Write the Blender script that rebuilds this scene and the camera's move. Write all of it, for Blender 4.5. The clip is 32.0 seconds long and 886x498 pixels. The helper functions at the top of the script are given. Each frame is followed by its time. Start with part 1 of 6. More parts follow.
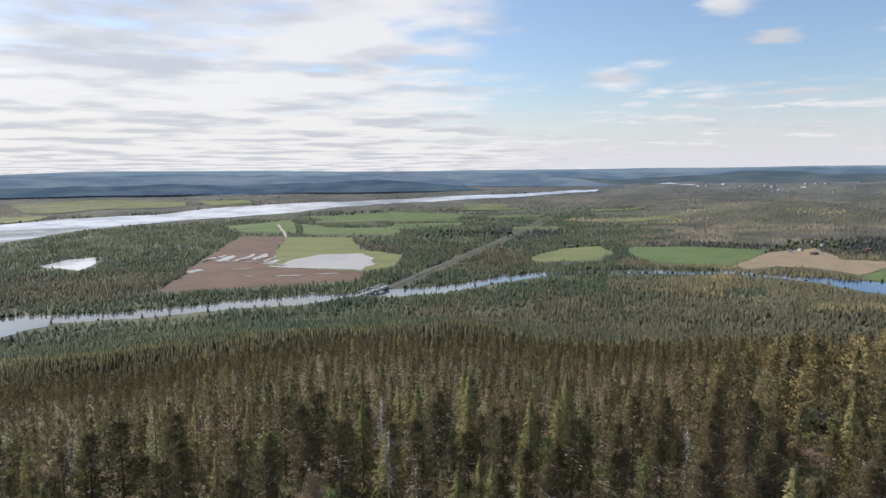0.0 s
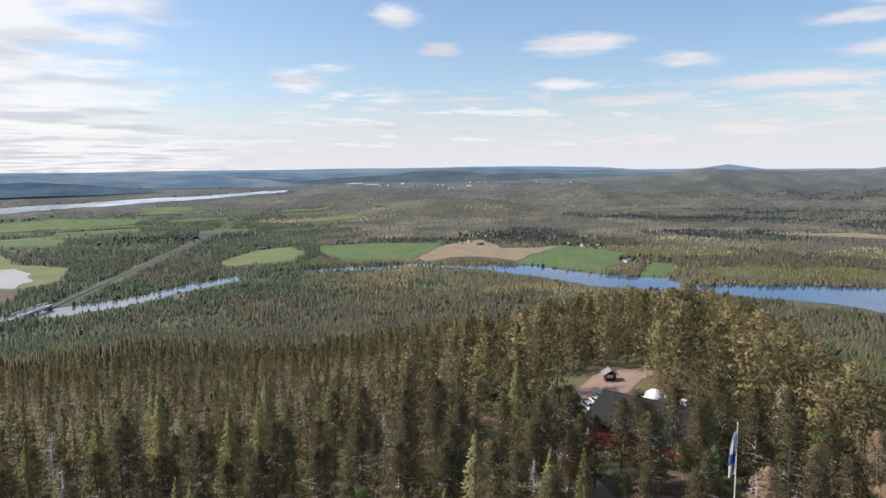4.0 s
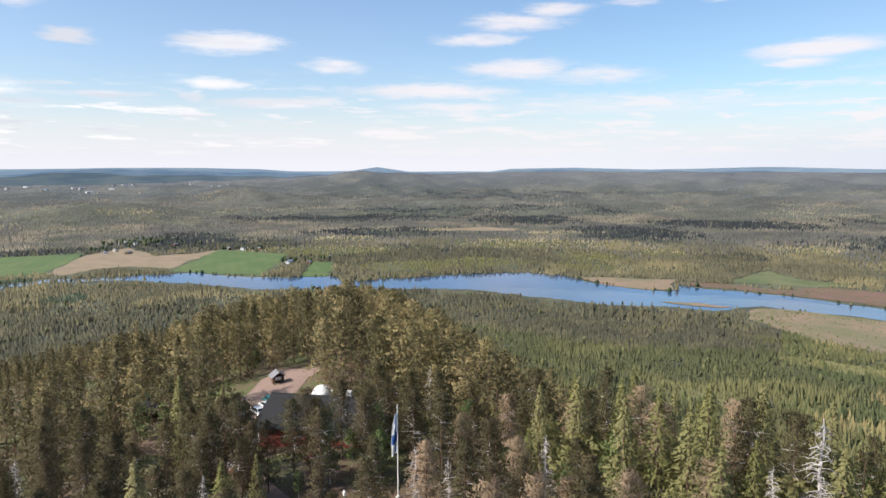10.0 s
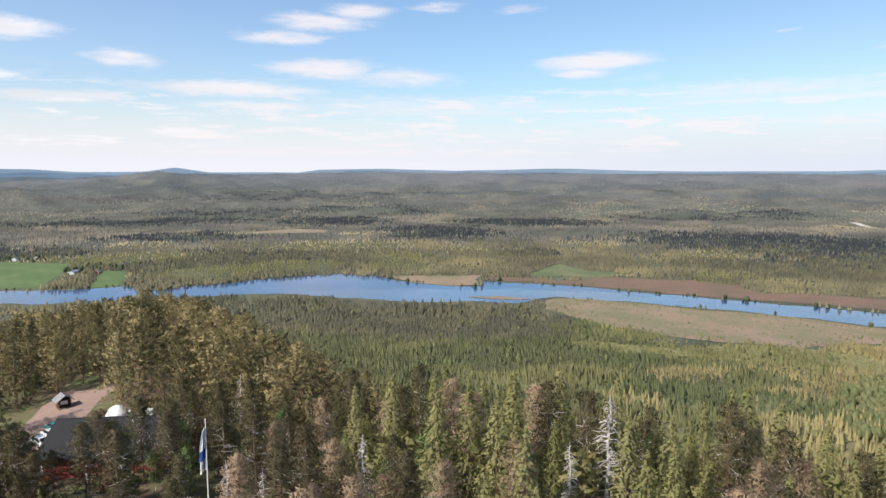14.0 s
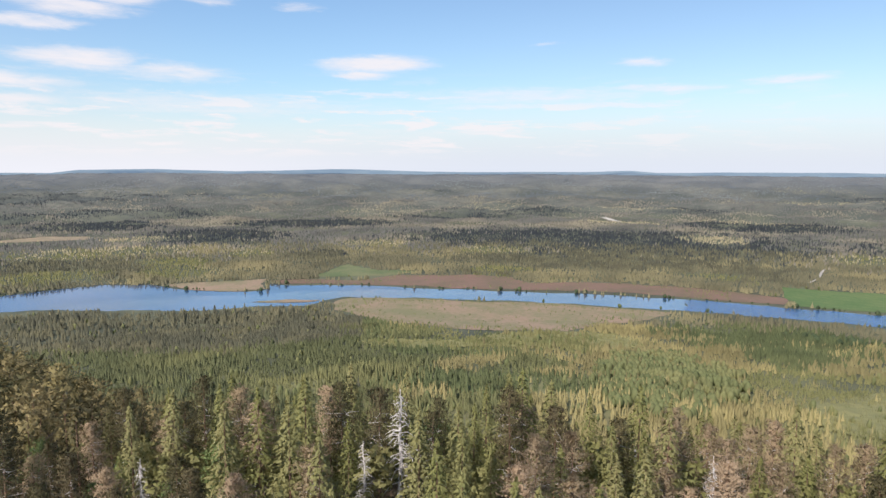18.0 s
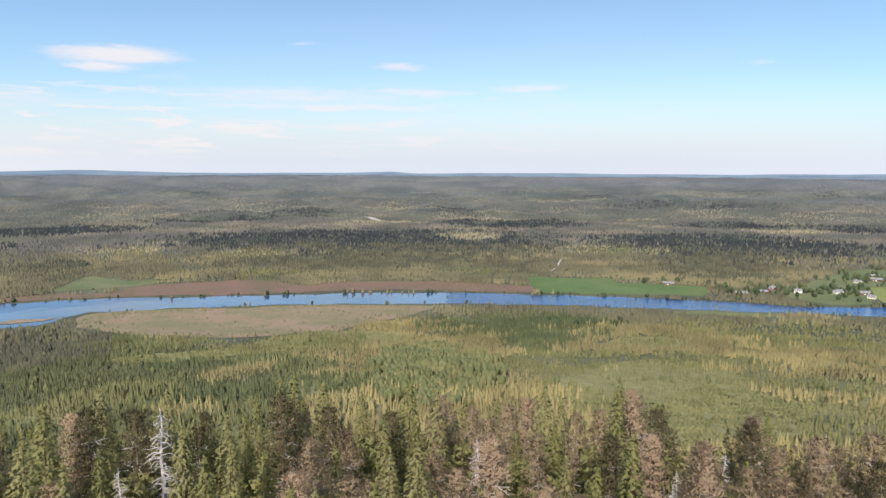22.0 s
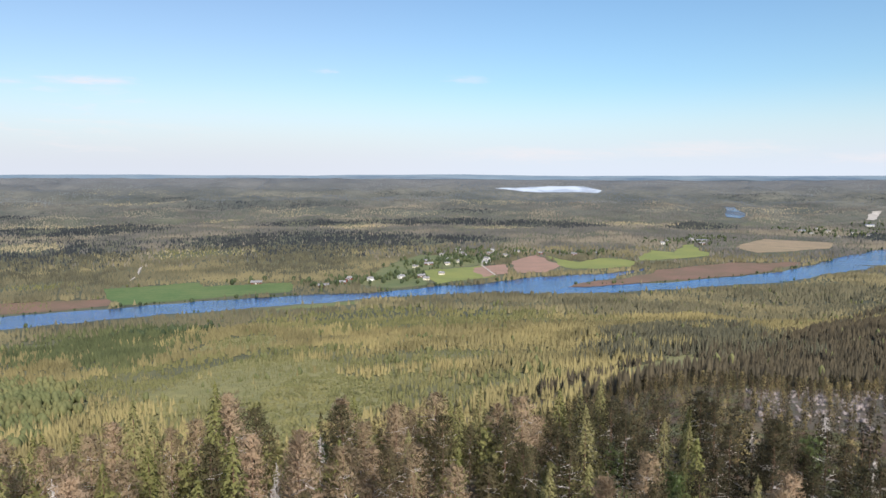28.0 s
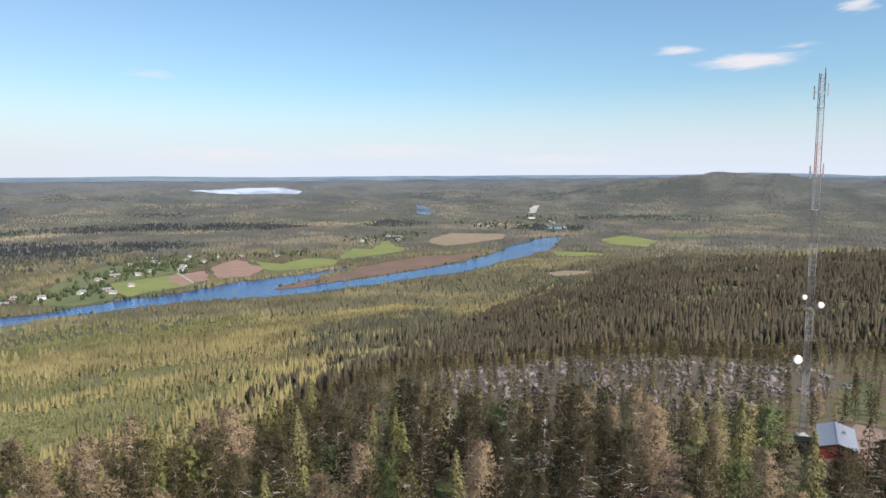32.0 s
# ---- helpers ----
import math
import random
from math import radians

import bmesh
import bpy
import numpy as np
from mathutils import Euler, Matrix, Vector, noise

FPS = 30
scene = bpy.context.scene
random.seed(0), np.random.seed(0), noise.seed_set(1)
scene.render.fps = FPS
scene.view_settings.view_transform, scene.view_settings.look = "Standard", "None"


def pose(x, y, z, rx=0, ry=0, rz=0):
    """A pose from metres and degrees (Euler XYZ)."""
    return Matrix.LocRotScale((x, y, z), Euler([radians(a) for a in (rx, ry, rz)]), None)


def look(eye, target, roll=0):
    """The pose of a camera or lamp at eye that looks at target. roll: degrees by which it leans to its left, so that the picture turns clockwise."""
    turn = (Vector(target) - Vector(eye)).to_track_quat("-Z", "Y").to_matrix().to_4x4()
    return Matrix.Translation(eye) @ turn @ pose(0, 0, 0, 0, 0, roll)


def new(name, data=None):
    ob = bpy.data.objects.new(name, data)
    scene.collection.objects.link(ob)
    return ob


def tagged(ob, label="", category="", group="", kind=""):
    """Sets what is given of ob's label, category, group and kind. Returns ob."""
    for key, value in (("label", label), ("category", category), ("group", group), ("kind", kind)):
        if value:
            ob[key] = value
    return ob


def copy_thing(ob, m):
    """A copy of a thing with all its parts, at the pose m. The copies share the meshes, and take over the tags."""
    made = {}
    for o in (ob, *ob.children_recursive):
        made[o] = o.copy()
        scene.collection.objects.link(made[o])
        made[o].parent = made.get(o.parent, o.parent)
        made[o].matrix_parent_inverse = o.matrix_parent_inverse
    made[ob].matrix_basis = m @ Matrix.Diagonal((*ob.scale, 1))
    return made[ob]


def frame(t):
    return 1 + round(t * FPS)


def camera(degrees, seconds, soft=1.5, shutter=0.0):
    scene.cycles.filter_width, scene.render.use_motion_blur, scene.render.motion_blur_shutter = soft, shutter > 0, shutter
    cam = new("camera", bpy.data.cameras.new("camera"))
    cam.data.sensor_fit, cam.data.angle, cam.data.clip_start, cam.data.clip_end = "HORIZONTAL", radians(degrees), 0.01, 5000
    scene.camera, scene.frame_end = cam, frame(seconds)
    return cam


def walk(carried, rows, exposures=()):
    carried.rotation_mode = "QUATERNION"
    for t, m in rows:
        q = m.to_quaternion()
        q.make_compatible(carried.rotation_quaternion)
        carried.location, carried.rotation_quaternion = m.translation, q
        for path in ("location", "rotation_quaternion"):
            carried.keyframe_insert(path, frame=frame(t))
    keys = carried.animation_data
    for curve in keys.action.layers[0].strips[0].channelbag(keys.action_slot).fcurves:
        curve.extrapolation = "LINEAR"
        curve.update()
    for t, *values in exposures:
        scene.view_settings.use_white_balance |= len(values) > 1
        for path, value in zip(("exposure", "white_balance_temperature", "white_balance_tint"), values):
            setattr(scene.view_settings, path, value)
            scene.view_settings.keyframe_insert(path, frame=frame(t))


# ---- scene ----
# ---------------------------------------------------------------- camera
EYE = 230.0                     # height of the drone over the river level
cam = camera(65.76, 32.0)

# seconds, heading (clockwise from +y), tilt, lean, in degrees
TURN = [
    (0, -0.30, -6.66, 0.46), (0.5, 2.16, -6.66, 0.46), (1, 5.31, -6.67, 0.45), (1.5, 8.47, -6.69, 0.46),
    (2, 11.77, -6.71, 0.46), (2.5, 15.14, -6.73, 0.47), (3, 18.54, -6.76, 0.49), (3.5, 22.00, -6.79, 0.52),
    (4, 25.19, -6.81, 0.51), (4.5, 27.98, -6.83, 0.53), (6.5, 37.13, -6.87, 0.40), (7, 39.60, -6.86, 0.35),
    (7.5, 42.20, -6.84, 0.28), (8, 44.87, -6.83, 0.24), (8.5, 47.53, -6.81, 0.24), (9, 49.92, -6.80, 0.22),
    (9.5, 51.39, -6.80, 0.18), (10, 53.14, -6.79, 0.13), (10.5, 54.97, -6.76, 0.10), (11, 56.87, -6.76, 0.07),
    (11.5, 58.78, -6.75, 0.05), (12, 60.74, -6.76, 0.08), (12.5, 62.74, -6.75, 0.05), (13, 64.79, -6.74, 0.04),
    (13.5, 66.87, -6.73, -0.01), (14, 68.95, -6.72, -0.05), (14.5, 71.09, -6.70, -0.06), (16.5, 79.61, -6.69, -0.13),
    (17, 81.94, -6.67, -0.17), (17.5, 84.32, -6.66, -0.21), (18, 86.75, -6.64, -0.17), (18.5, 89.20, -6.61, -0.18),
    (19, 91.70, -6.61, -0.14), (19.5, 94.09, -6.58, -0.14), (20, 96.40, -6.56, -0.16), (20.5, 98.78, -6.55, -0.13),
    (21, 101.28, -6.53, -0.13), (21.5, 103.75, -6.52, -0.15), (22, 106.20, -6.52, -0.16), (22.5, 108.69, -6.51, -0.18),
    (23, 111.25, -6.51, -0.24), (23.5, 113.90, -6.48, -0.25), (24, 116.66, -6.48, -0.21), (24.5, 119.43, -6.48, -0.16),
    (26.5, 130.84, -6.42, -0.12), (27, 133.89, -6.39, -0.10), (27.5, 136.95, -6.38, -0.09), (28, 140.02, -6.37, -0.08),
    (28.5, 143.04, -6.36, -0.10), (29, 146.02, -6.36, -0.07), (29.5, 149.14, -6.33, 0.02), (30, 152.21, -6.33, 0.05),
    (30.5, 155.30, -6.33, 0.09), (31, 158.36, -6.31, 0.12), (31.5, 161.46, -6.31, 0.18), (32, 164.63, -6.31, 0.22)]


def hover(heading, tilt, lean):
    return pose(0, 0, EYE, 0, 0, -heading) @ pose(0, 0, 0, 90 + tilt) @ pose(0, 0, 0, 0, 0, -lean)


walk(cam, [(t, hover(a, b, c)) for t, a, b, c in TURN],
     [(t, e, 6500, 11.5) for t, e in ((0, 0.20), (4, 0.33), (9, 0.50), (13, 0.50), (19, 0.46), (23, 0.44), (28, 0.42), (32, 0.42))])

# ---------------------------------------------------------------- sky and sun
SUN_AZ, SUN_EL = -60.0, 40.0
sun_data = bpy.data.lights.new("sun", "SUN")
sun_data.energy, sun_data.angle, sun_data.color = 5.0, radians(0.55), (1.0, 0.94, 0.85)
sun = new("sun", sun_data)
_sa, _se = radians(SUN_AZ), radians(SUN_EL)
SUN_DIR = Vector((math.sin(_sa) * math.cos(_se), math.cos(_sa) * math.cos(_se), math.sin(_se)))
sun.matrix_basis = look(SUN_DIR * 1000, (0, 0, 0))

world = bpy.data.worlds.new("sky")
scene.world = world
world.use_nodes = True


class Nodes:
    """Short hand for node trees."""

    def __init__(self, tree):
        self.tree = tree

    def put(self, value, socket):
        if isinstance(value, bpy.types.NodeSocket):
            self.tree.links.new(value, socket)
        else:
            socket.default_value = value

    def add(self, kind):
        return self.tree.nodes.new(kind)

    def math(self, op, a, b=0.0, c=0.0, clamp=False):
        n = self.add("ShaderNodeMath")
        n.operation, n.use_clamp = op, clamp
        for i, v in enumerate((a, b, c)):
            self.put(v, n.inputs[i])
        return n.outputs[0]

    def vmath(self, op, a, b=(0, 0, 0)):
        n = self.add("ShaderNodeVectorMath")
        n.operation = op
        self.put(a, n.inputs[0])
        self.put(b, n.inputs[1])
        return n.outputs["Value"] if op in ("LENGTH", "DOT_PRODUCT") else n.outputs[0]

    def noise(self, vec, scale, detail=4.0, rough=0.55, distort=0.0, out=0):
        n = self.add("ShaderNodeTexNoise")
        self.put(vec, n.inputs["Vector"])
        n.inputs["Scale"].default_value, n.inputs["Detail"].default_value = scale, detail
        n.inputs["Roughness"].default_value, n.inputs["Distortion"].default_value = rough, distort
        return n.outputs[out]

    def ramp(self, x, a, b, c=0.0, d=1.0, smooth=True):
        n = self.add("ShaderNodeMapRange")
        n.interpolation_type = "SMOOTHSTEP" if smooth else "LINEAR"
        for i, v in enumerate((x, a, b, c, d)):
            self.put(v, n.inputs[i])
        return n.outputs[0]

    def mix(self, f, a, b, mode="MIX"):
        n = self.add("ShaderNodeMix")
        n.data_type, n.blend_type = "RGBA", mode
        self.put(f, n.inputs[0])
        self.put((*a, 1) if isinstance(a, tuple) else a, n.inputs[6])
        self.put((*b, 1) if isinstance(b, tuple) else b, n.inputs[7])
        return n.outputs[2]

    def xyz(self, x, y, z):
        n = self.add("ShaderNodeCombineXYZ")
        for i, v in enumerate((x, y, z)):
            self.put(v, n.inputs[i])
        return n.outputs[0]


# single clouds: heading, height, half width, half height in degrees, density
CLOUDS_NORTH = [
    (25.2, 9.4, 1.8, .6, .95), (21.9, 12.0, 2.0, .9, .95), (13.5, 7.0, 2.4, .9, .85), (16.7, 6.0, 1.4, .3, .75), (16.2, 7.9, 1.9, .4, .6), (21.0, 5.4, 2.5, .3, .7),
    (27, 5.4, 4, .35, .7), (20.7, 4.8, 3.3, .3, .7), (36.1, 9.6, 4.1, .8, .95), (34.8, 6.5, 2.9, .45, .9), (44.5, 8.1, 2.6, .65, .7), (52.2, 6.1, 7.8, .6, .85),
    (55.8, 10.2, 3.6, .55, .8), (59, 11.4, 4, .7, .8), (62.1, 12.3, 2.7, .6, .8), (48, 2.9, 2.2, .3, .9), (39.7, 5.1, 5, .4, .8), (54, 4.9, 4.9, .4, .7), (59.1, 7.9, 4.6, .8, .85)]
CLOUDS_EAST = [
    (65.7, 7.2, 5.3, .7, .6), (67.9, 5, 14, .9, .5), (81.2, 8.4, 4.6, .65, .9), (80, 7.6, 2.6, .4, .8), (64.6, 1.9, 1.9, .2, .7), (73, 2.3, 1.2, .2, .6),
    (69.3, 2.3, 1.1, .2, .6), (102.6, 8.3, 2.4, .35, .6), (93.7, 5.8, 11.2, .7, .5), (75, 12.6, 1.9, .4, .5), (68.2, 12.7, 2.3, .5, .5), (103.9, 6.3, 5.6, .35, .6),
    (93, 6, 8.5, .5, .5), (113.3, 6.6, 3.2, .4, .65), (91.1, 5.1, 5.6, .3, .5), (94.8, 9.9, 1.4, .2, .4), (83.8, 2.8, 11.8, .5, .3)]
CLOUDS_SOUTH = [
    (130.2, 8.1, 1.2, .2, .45), (142.1, 7.5, 1.9, .3, .45), (147.7, 1.5, 8, .7, .5), (160, 1.8, 7.5, .8, .5), (173.5, 1.1, 6.6, .5, .45), (182.9, 9.3, 1.6, .4, .75),
    (188.5, 8.2, 3.3, .6, 1), (191.9, 9.1, 1.8, .2, .4), (194.9, 11.4, 1.2, .4, .8)]

g = Nodes(world.node_tree)
g.tree.nodes.clear()
view = g.add("ShaderNodeTexCoord").outputs["Generated"]
sep = g.add("ShaderNodeSeparateXYZ")
g.put(view, sep.inputs[0])
heading = g.math("WRAP", g.math("MULTIPLY", g.math("ARCTAN2", sep.outputs[0], sep.outputs[1]), 57.29578), 285.0, -75.0)
height = g.math("MULTIPLY", g.math("ARCSINE", sep.outputs[2]), 57.29578)
sky = g.add("ShaderNodeTexSky")
sky.sky_type, sky.sun_disc, sky.sun_elevation, sky.sun_rotation = "NISHITA", False, radians(SUN_EL), radians(SUN_AZ)
sky.altitude, sky.air_density, sky.dust_density, sky.ozone_density = 200, 1.0, 1.2, 1.6
lift = g.math("ADD", g.math("MAXIMUM", sep.outputs[2], 0.0), 0.035)
deck = g.xyz(g.math("DIVIDE", sep.outputs[0], lift), g.math("DIVIDE", sep.outputs[1], lift), 0.0)
big = g.noise(deck, 0.42, 9.0, 0.56, 0.25)
fine = g.noise(deck, 1.9, 6.0, 0.55)
# a closed cloud deck in one quarter of the sky, thinning out clockwise
cover = g.ramp(g.math("ADD", heading, g.math("MULTIPLY", g.math("SUBTRACT", big, 0.5), 26.0)), -6.0, 24.0, 0.36, 0.71, False)
low = g.ramp(height, 1.0, 6.0, -0.07, 0.0)
cover = g.math("ADD", cover, g.math("MULTIPLY", low, g.ramp(heading, 20.0, 70.0, 1.0, 0.0)))
dense = g.math("ADD", g.math("MULTIPLY", big, 0.72), g.math("MULTIPLY", fine, 0.28))
deck_amount = g.ramp(dense, cover, g.math("ADD", cover, 0.14))
# the single clouds, with frayed edges
spot = g.xyz(heading, height, 0.0)
fray_at = g.vmath("MULTIPLY", spot, (0.30, 1.1, 1.0))
fray = g.vmath("SUBTRACT", g.noise(fray_at, 0.55, 8.0, 0.66, 0.4, 1), (0.5, 0.5, 0.5))
ragged = g.vmath("ADD", spot, g.vmath("MULTIPLY", fray, (4.2, 1.15, 0.0)))
wisps = g.noise(g.vmath("MULTIPLY", spot, (0.42, 2.6, 0.0)), 1.0, 9.0, 0.62, 0.5)
single = 0.0
for a, e, w, h, s in CLOUDS_NORTH + CLOUDS_EAST + CLOUDS_SOUTH:
    off = g.vmath("MULTIPLY", g.vmath("SUBTRACT", ragged, (a, e, 0)), (1 / w, 1 / h, 0))
    one = g.ramp(g.vmath("LENGTH", off), 1.6, 0.1, 0.0, s)
    single = g.math("MAXIMUM", single, one)
single = g.math("MULTIPLY", g.ramp(g.math("ADD", single, g.math("MULTIPLY", g.math("SUBTRACT", wisps, 0.5), 0.8)), 0.06, 0.95), g.ramp(single, 0.0, 0.12))
# thin streaks low over the horizon
streak_at = g.vmath("ADD", g.vmath("MULTIPLY", spot, (0.17, 1.25, 0.0)), g.vmath("MULTIPLY", fray, (0.8, 0.8, 0.0)))
streak = g.ramp(g.noise(streak_at, 1.0, 7.0, 0.62, 0.3), 0.50, 0.64, 0.0, 0.9)
streak = g.math("MULTIPLY", streak, g.math("MULTIPLY", g.ramp(height, 0.6, 2.0), g.ramp(height, 8.0, 4.5)))
streak = g.math("MULTIPLY", streak, g.math("MULTIPLY", g.ramp(heading, 0.0, 18.0), g.ramp(heading, 130.0, 85.0)))
amount = g.math("MAXIMUM", g.math("MAXIMUM", deck_amount, single), streak)
haze = g.ramp(height, g.ramp(heading, 70.0, 110.0, 7.0, 7.6), -0.5, 0.0, 0.96)
shade = g.ramp(g.noise(deck, 0.7, 4.0, 0.5), 0.44, 0.62)
lit = g.mix(shade, (7.7, 7.65, 7.65), (5.2, 5.4, 5.9))
thin = g.mix(g.ramp(heading, 15.0, 60.0), lit, (6.8, 6.5, 6.65))
clear = g.mix(1.0, sky.outputs[0], g.mix(g.math("MULTIPLY", g.ramp(heading, 65.0, 105.0), g.ramp(heading, 158.0, 118.0)), g.mix(g.ramp(heading, 75.0, 40.0), g.mix(g.ramp(heading, 105.0, 125.0), (0.99, 1.13, 1.22), (0.90, 1.10, 1.18)), (1.15, 1.20, 1.28)), (0.99, 1.06, 1.11)), "MULTIPLY")
base = g.mix(haze, clear, g.mix(g.math("MULTIPLY", g.ramp(heading, 60.0, 95.0), g.ramp(heading, 150.0, 120.0)), g.mix(g.ramp(heading, 110.0, 150.0), (6.5, 6.6, 7.1), (5.85, 6.45, 7.35)), (5.65, 6.05, 6.8)))
full = g.mix(g.math("MULTIPLY", amount, 0.9), base, thin)
back = g.add("ShaderNodeBackground")
g.put(full, back.inputs[0])
back.inputs[1].default_value = 0.1
g.put(back.outputs[0], g.add("ShaderNodeOutputWorld").inputs[0])

# ---------------------------------------------------------------- materials
MATERIALS = {}


def material(name, rough=0.85, metal=0.0):
    m = bpy.data.materials.new(name)
    m.use_nodes = True
    n = Nodes(m.node_tree)
    shader = m.node_tree.nodes["Principled BSDF"]
    shader.inputs["Roughness"].default_value, shader.inputs["Metallic"].default_value = rough, metal
    MATERIALS[name] = m
    return m, n, shader


def place(n):
    return n.add("ShaderNodeNewGeometry").outputs["Position"]


def local(n):
    return n.add("ShaderNodeTexCoord").outputs["Object"]


def bump(n, shader, h, strength, dist):
    b = n.add("ShaderNodeBump")
    b.inputs["Strength"].default_value, b.inputs["Distance"].default_value = strength, dist
    n.put(h, b.inputs["Height"])
    n.put(b.outputs[0], shader.inputs["Normal"])


def plain(name, a, b, scale, rough=0.8, metal=0.0, relief=0.0, fine=None):
    """A surface that varies between two colours at two scales."""
    m, n, s = material(name, rough, metal)
    p = local(n)
    f = n.math("ADD", n.math("MULTIPLY", n.noise(p, scale, 5), 0.6), n.math("MULTIPLY", n.noise(p, scale * 9, 3), 0.4))
    n.put(n.mix(n.ramp(f, 0.35, 0.65), a, b), s.inputs["Base Color"])
    if relief:
        bump(n, s, n.noise(p, scale * 14, 3), 0.6, relief)
    return m


def leafy(name, dark, light, warm, world_noise=0.0, stand=0.004, sparse=0.0):
    """Foliage: each leaf or tuft differs, each tree differs, and stands of trees differ; sparse sprays let light pass between the needles."""
    m, n, s = material(name, 0.75)
    geo = n.add("ShaderNodeNewGeometry")
    c = n.mix(n.ramp(geo.outputs["Random Per Island"], 0.0, 1.0, *((0.34, 0.66) if stand < 0.005 else (0.26, 0.74)), False), dark, light)
    if world_noise:
        p = geo.outputs["Position"]
        c = n.mix(n.math("MULTIPLY", n.ramp(n.noise(p, stand, 2 if stand < 0.01 else 5, 0.5), 0.44, 0.62), world_noise), c, warm)
        c = n.mix(n.math("MULTIPLY", n.ramp(n.noise(p, stand * 2.7, 2 if stand < 0.01 else 4, 0.5), 0.46, 0.66), 0.5), c, tuple(v * 0.62 for v in dark))
    else:
        r = n.add("ShaderNodeObjectInfo").outputs["Random"]
        c = n.mix(n.math("MULTIPLY", n.ramp(r, 0.3, 1.0, 0, 1, False), 0.75), c, warm)
    n.put(c, s.inputs["Base Color"])
    s.inputs["Specular IOR Level"].default_value = 0.25
    glow = n.add("ShaderNodeBsdfTranslucent")
    n.put(c, glow.inputs["Color"])
    both = n.add("ShaderNodeMixShader")
    both.inputs[0].default_value = 0.32
    n.put(s.outputs[0], both.inputs[1])
    n.put(glow.outputs[0], both.inputs[2])
    if sparse:
        gaps = n.add("ShaderNodeMixShader")
        gaps.inputs[0].default_value = sparse
        n.put(both.outputs[0], gaps.inputs[1])
        n.put(n.add("ShaderNodeBsdfTransparent").outputs[0], gaps.inputs[2])
        both = gaps
    n.put(both.outputs[0], m.node_tree.nodes["Material Output"].inputs[0])
    return m


leafy("pine needles", (0.068, 0.061, 0.029), (0.098, 0.087, 0.043), (0.135, 0.105, 0.061), sparse=0.18)
# darker copies of the pine foliage, cloud shade painted in for the south
leafy("brown pine needles", (0.044, 0.040, 0.020), (0.065, 0.060, 0.030), (0.081, 0.068, 0.037), sparse=0.18)
leafy("brown slope needles", (0.051, 0.045, 0.023), (0.076, 0.065, 0.033), (0.098, 0.079, 0.044), 0.8, 0.11, 0.18)
leafy("old pine needles", (0.251, 0.192, 0.121), (0.335, 0.251, 0.162), (0.408, 0.295, 0.202), sparse=0.18)
leafy("spruce needles", (0.156, 0.163, 0.056), (0.242, 0.237, 0.086), (0.298, 0.267, 0.132), sparse=0.18)
leafy("birch leaves", (0.105, 0.152, 0.050), (0.175, 0.218, 0.082), (0.140, 0.185, 0.074), sparse=0.18)
leafy("edge leaves", (0.170, 0.177, 0.063), (0.255, 0.245, 0.097), (0.293, 0.255, 0.117), 0.5, 0.05, 0.18)
leafy("grove leaves", (0.118, 0.138, 0.058), (0.188, 0.198, 0.088), (0.240, 0.226, 0.098), 0.5, 0.02)
leafy("slope needles", (0.088, 0.080, 0.035), (0.129, 0.114, 0.052), (0.178, 0.144, 0.072), 0.8, 0.11, 0.18)
leafy("old slope needles", (0.221, 0.185, 0.084), (0.301, 0.246, 0.113), (0.367, 0.287, 0.145), 0.8, 0.11, 0.18)
leafy("valley trees", (0.121, 0.117, 0.075), (0.202, 0.182, 0.112), (0.282, 0.246, 0.134), 0.8, 0.0045)
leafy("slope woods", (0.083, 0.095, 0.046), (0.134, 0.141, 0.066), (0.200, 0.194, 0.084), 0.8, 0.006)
# lit copy of the slope woods, sunlight painted in as a yellower tone
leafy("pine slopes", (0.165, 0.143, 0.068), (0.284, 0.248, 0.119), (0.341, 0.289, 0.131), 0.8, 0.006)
# darker copy for the southern slope, cloud shade painted into its tone
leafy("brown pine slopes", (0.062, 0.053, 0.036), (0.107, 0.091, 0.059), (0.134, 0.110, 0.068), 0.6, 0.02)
leafy("olive pine slopes", (0.088, 0.080, 0.036), (0.138, 0.122, 0.056), (0.180, 0.150, 0.070), 0.7, 0.012)
leafy("green slopes", (0.074, 0.092, 0.042), (0.118, 0.137, 0.061), (0.152, 0.163, 0.074), 0.5, 0.012)
# dark tone for spruce stands and for cloud shade painted on the woods
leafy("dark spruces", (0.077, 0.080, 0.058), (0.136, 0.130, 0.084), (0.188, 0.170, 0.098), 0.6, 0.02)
leafy("young trees", (0.136, 0.141, 0.058), (0.204, 0.200, 0.087), (0.238, 0.218, 0.095), 0.6, 0.02)
leafy("plain woods", (0.054, 0.082, 0.053), (0.094, 0.124, 0.078), (0.135, 0.160, 0.083), 0.6, 0.008)
# cloud shade and sun patches painted into the tone of far foliage
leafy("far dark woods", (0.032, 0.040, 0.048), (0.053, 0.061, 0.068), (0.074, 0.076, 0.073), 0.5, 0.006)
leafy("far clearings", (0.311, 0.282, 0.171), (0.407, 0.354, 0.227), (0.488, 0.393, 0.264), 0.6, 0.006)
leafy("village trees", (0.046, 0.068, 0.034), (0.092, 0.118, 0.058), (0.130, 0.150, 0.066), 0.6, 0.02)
# greyer, bluer foliage: distance haze painted into the colour
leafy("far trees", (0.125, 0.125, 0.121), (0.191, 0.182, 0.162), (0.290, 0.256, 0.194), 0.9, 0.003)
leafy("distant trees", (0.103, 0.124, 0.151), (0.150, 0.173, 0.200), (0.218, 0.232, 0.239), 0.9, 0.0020)
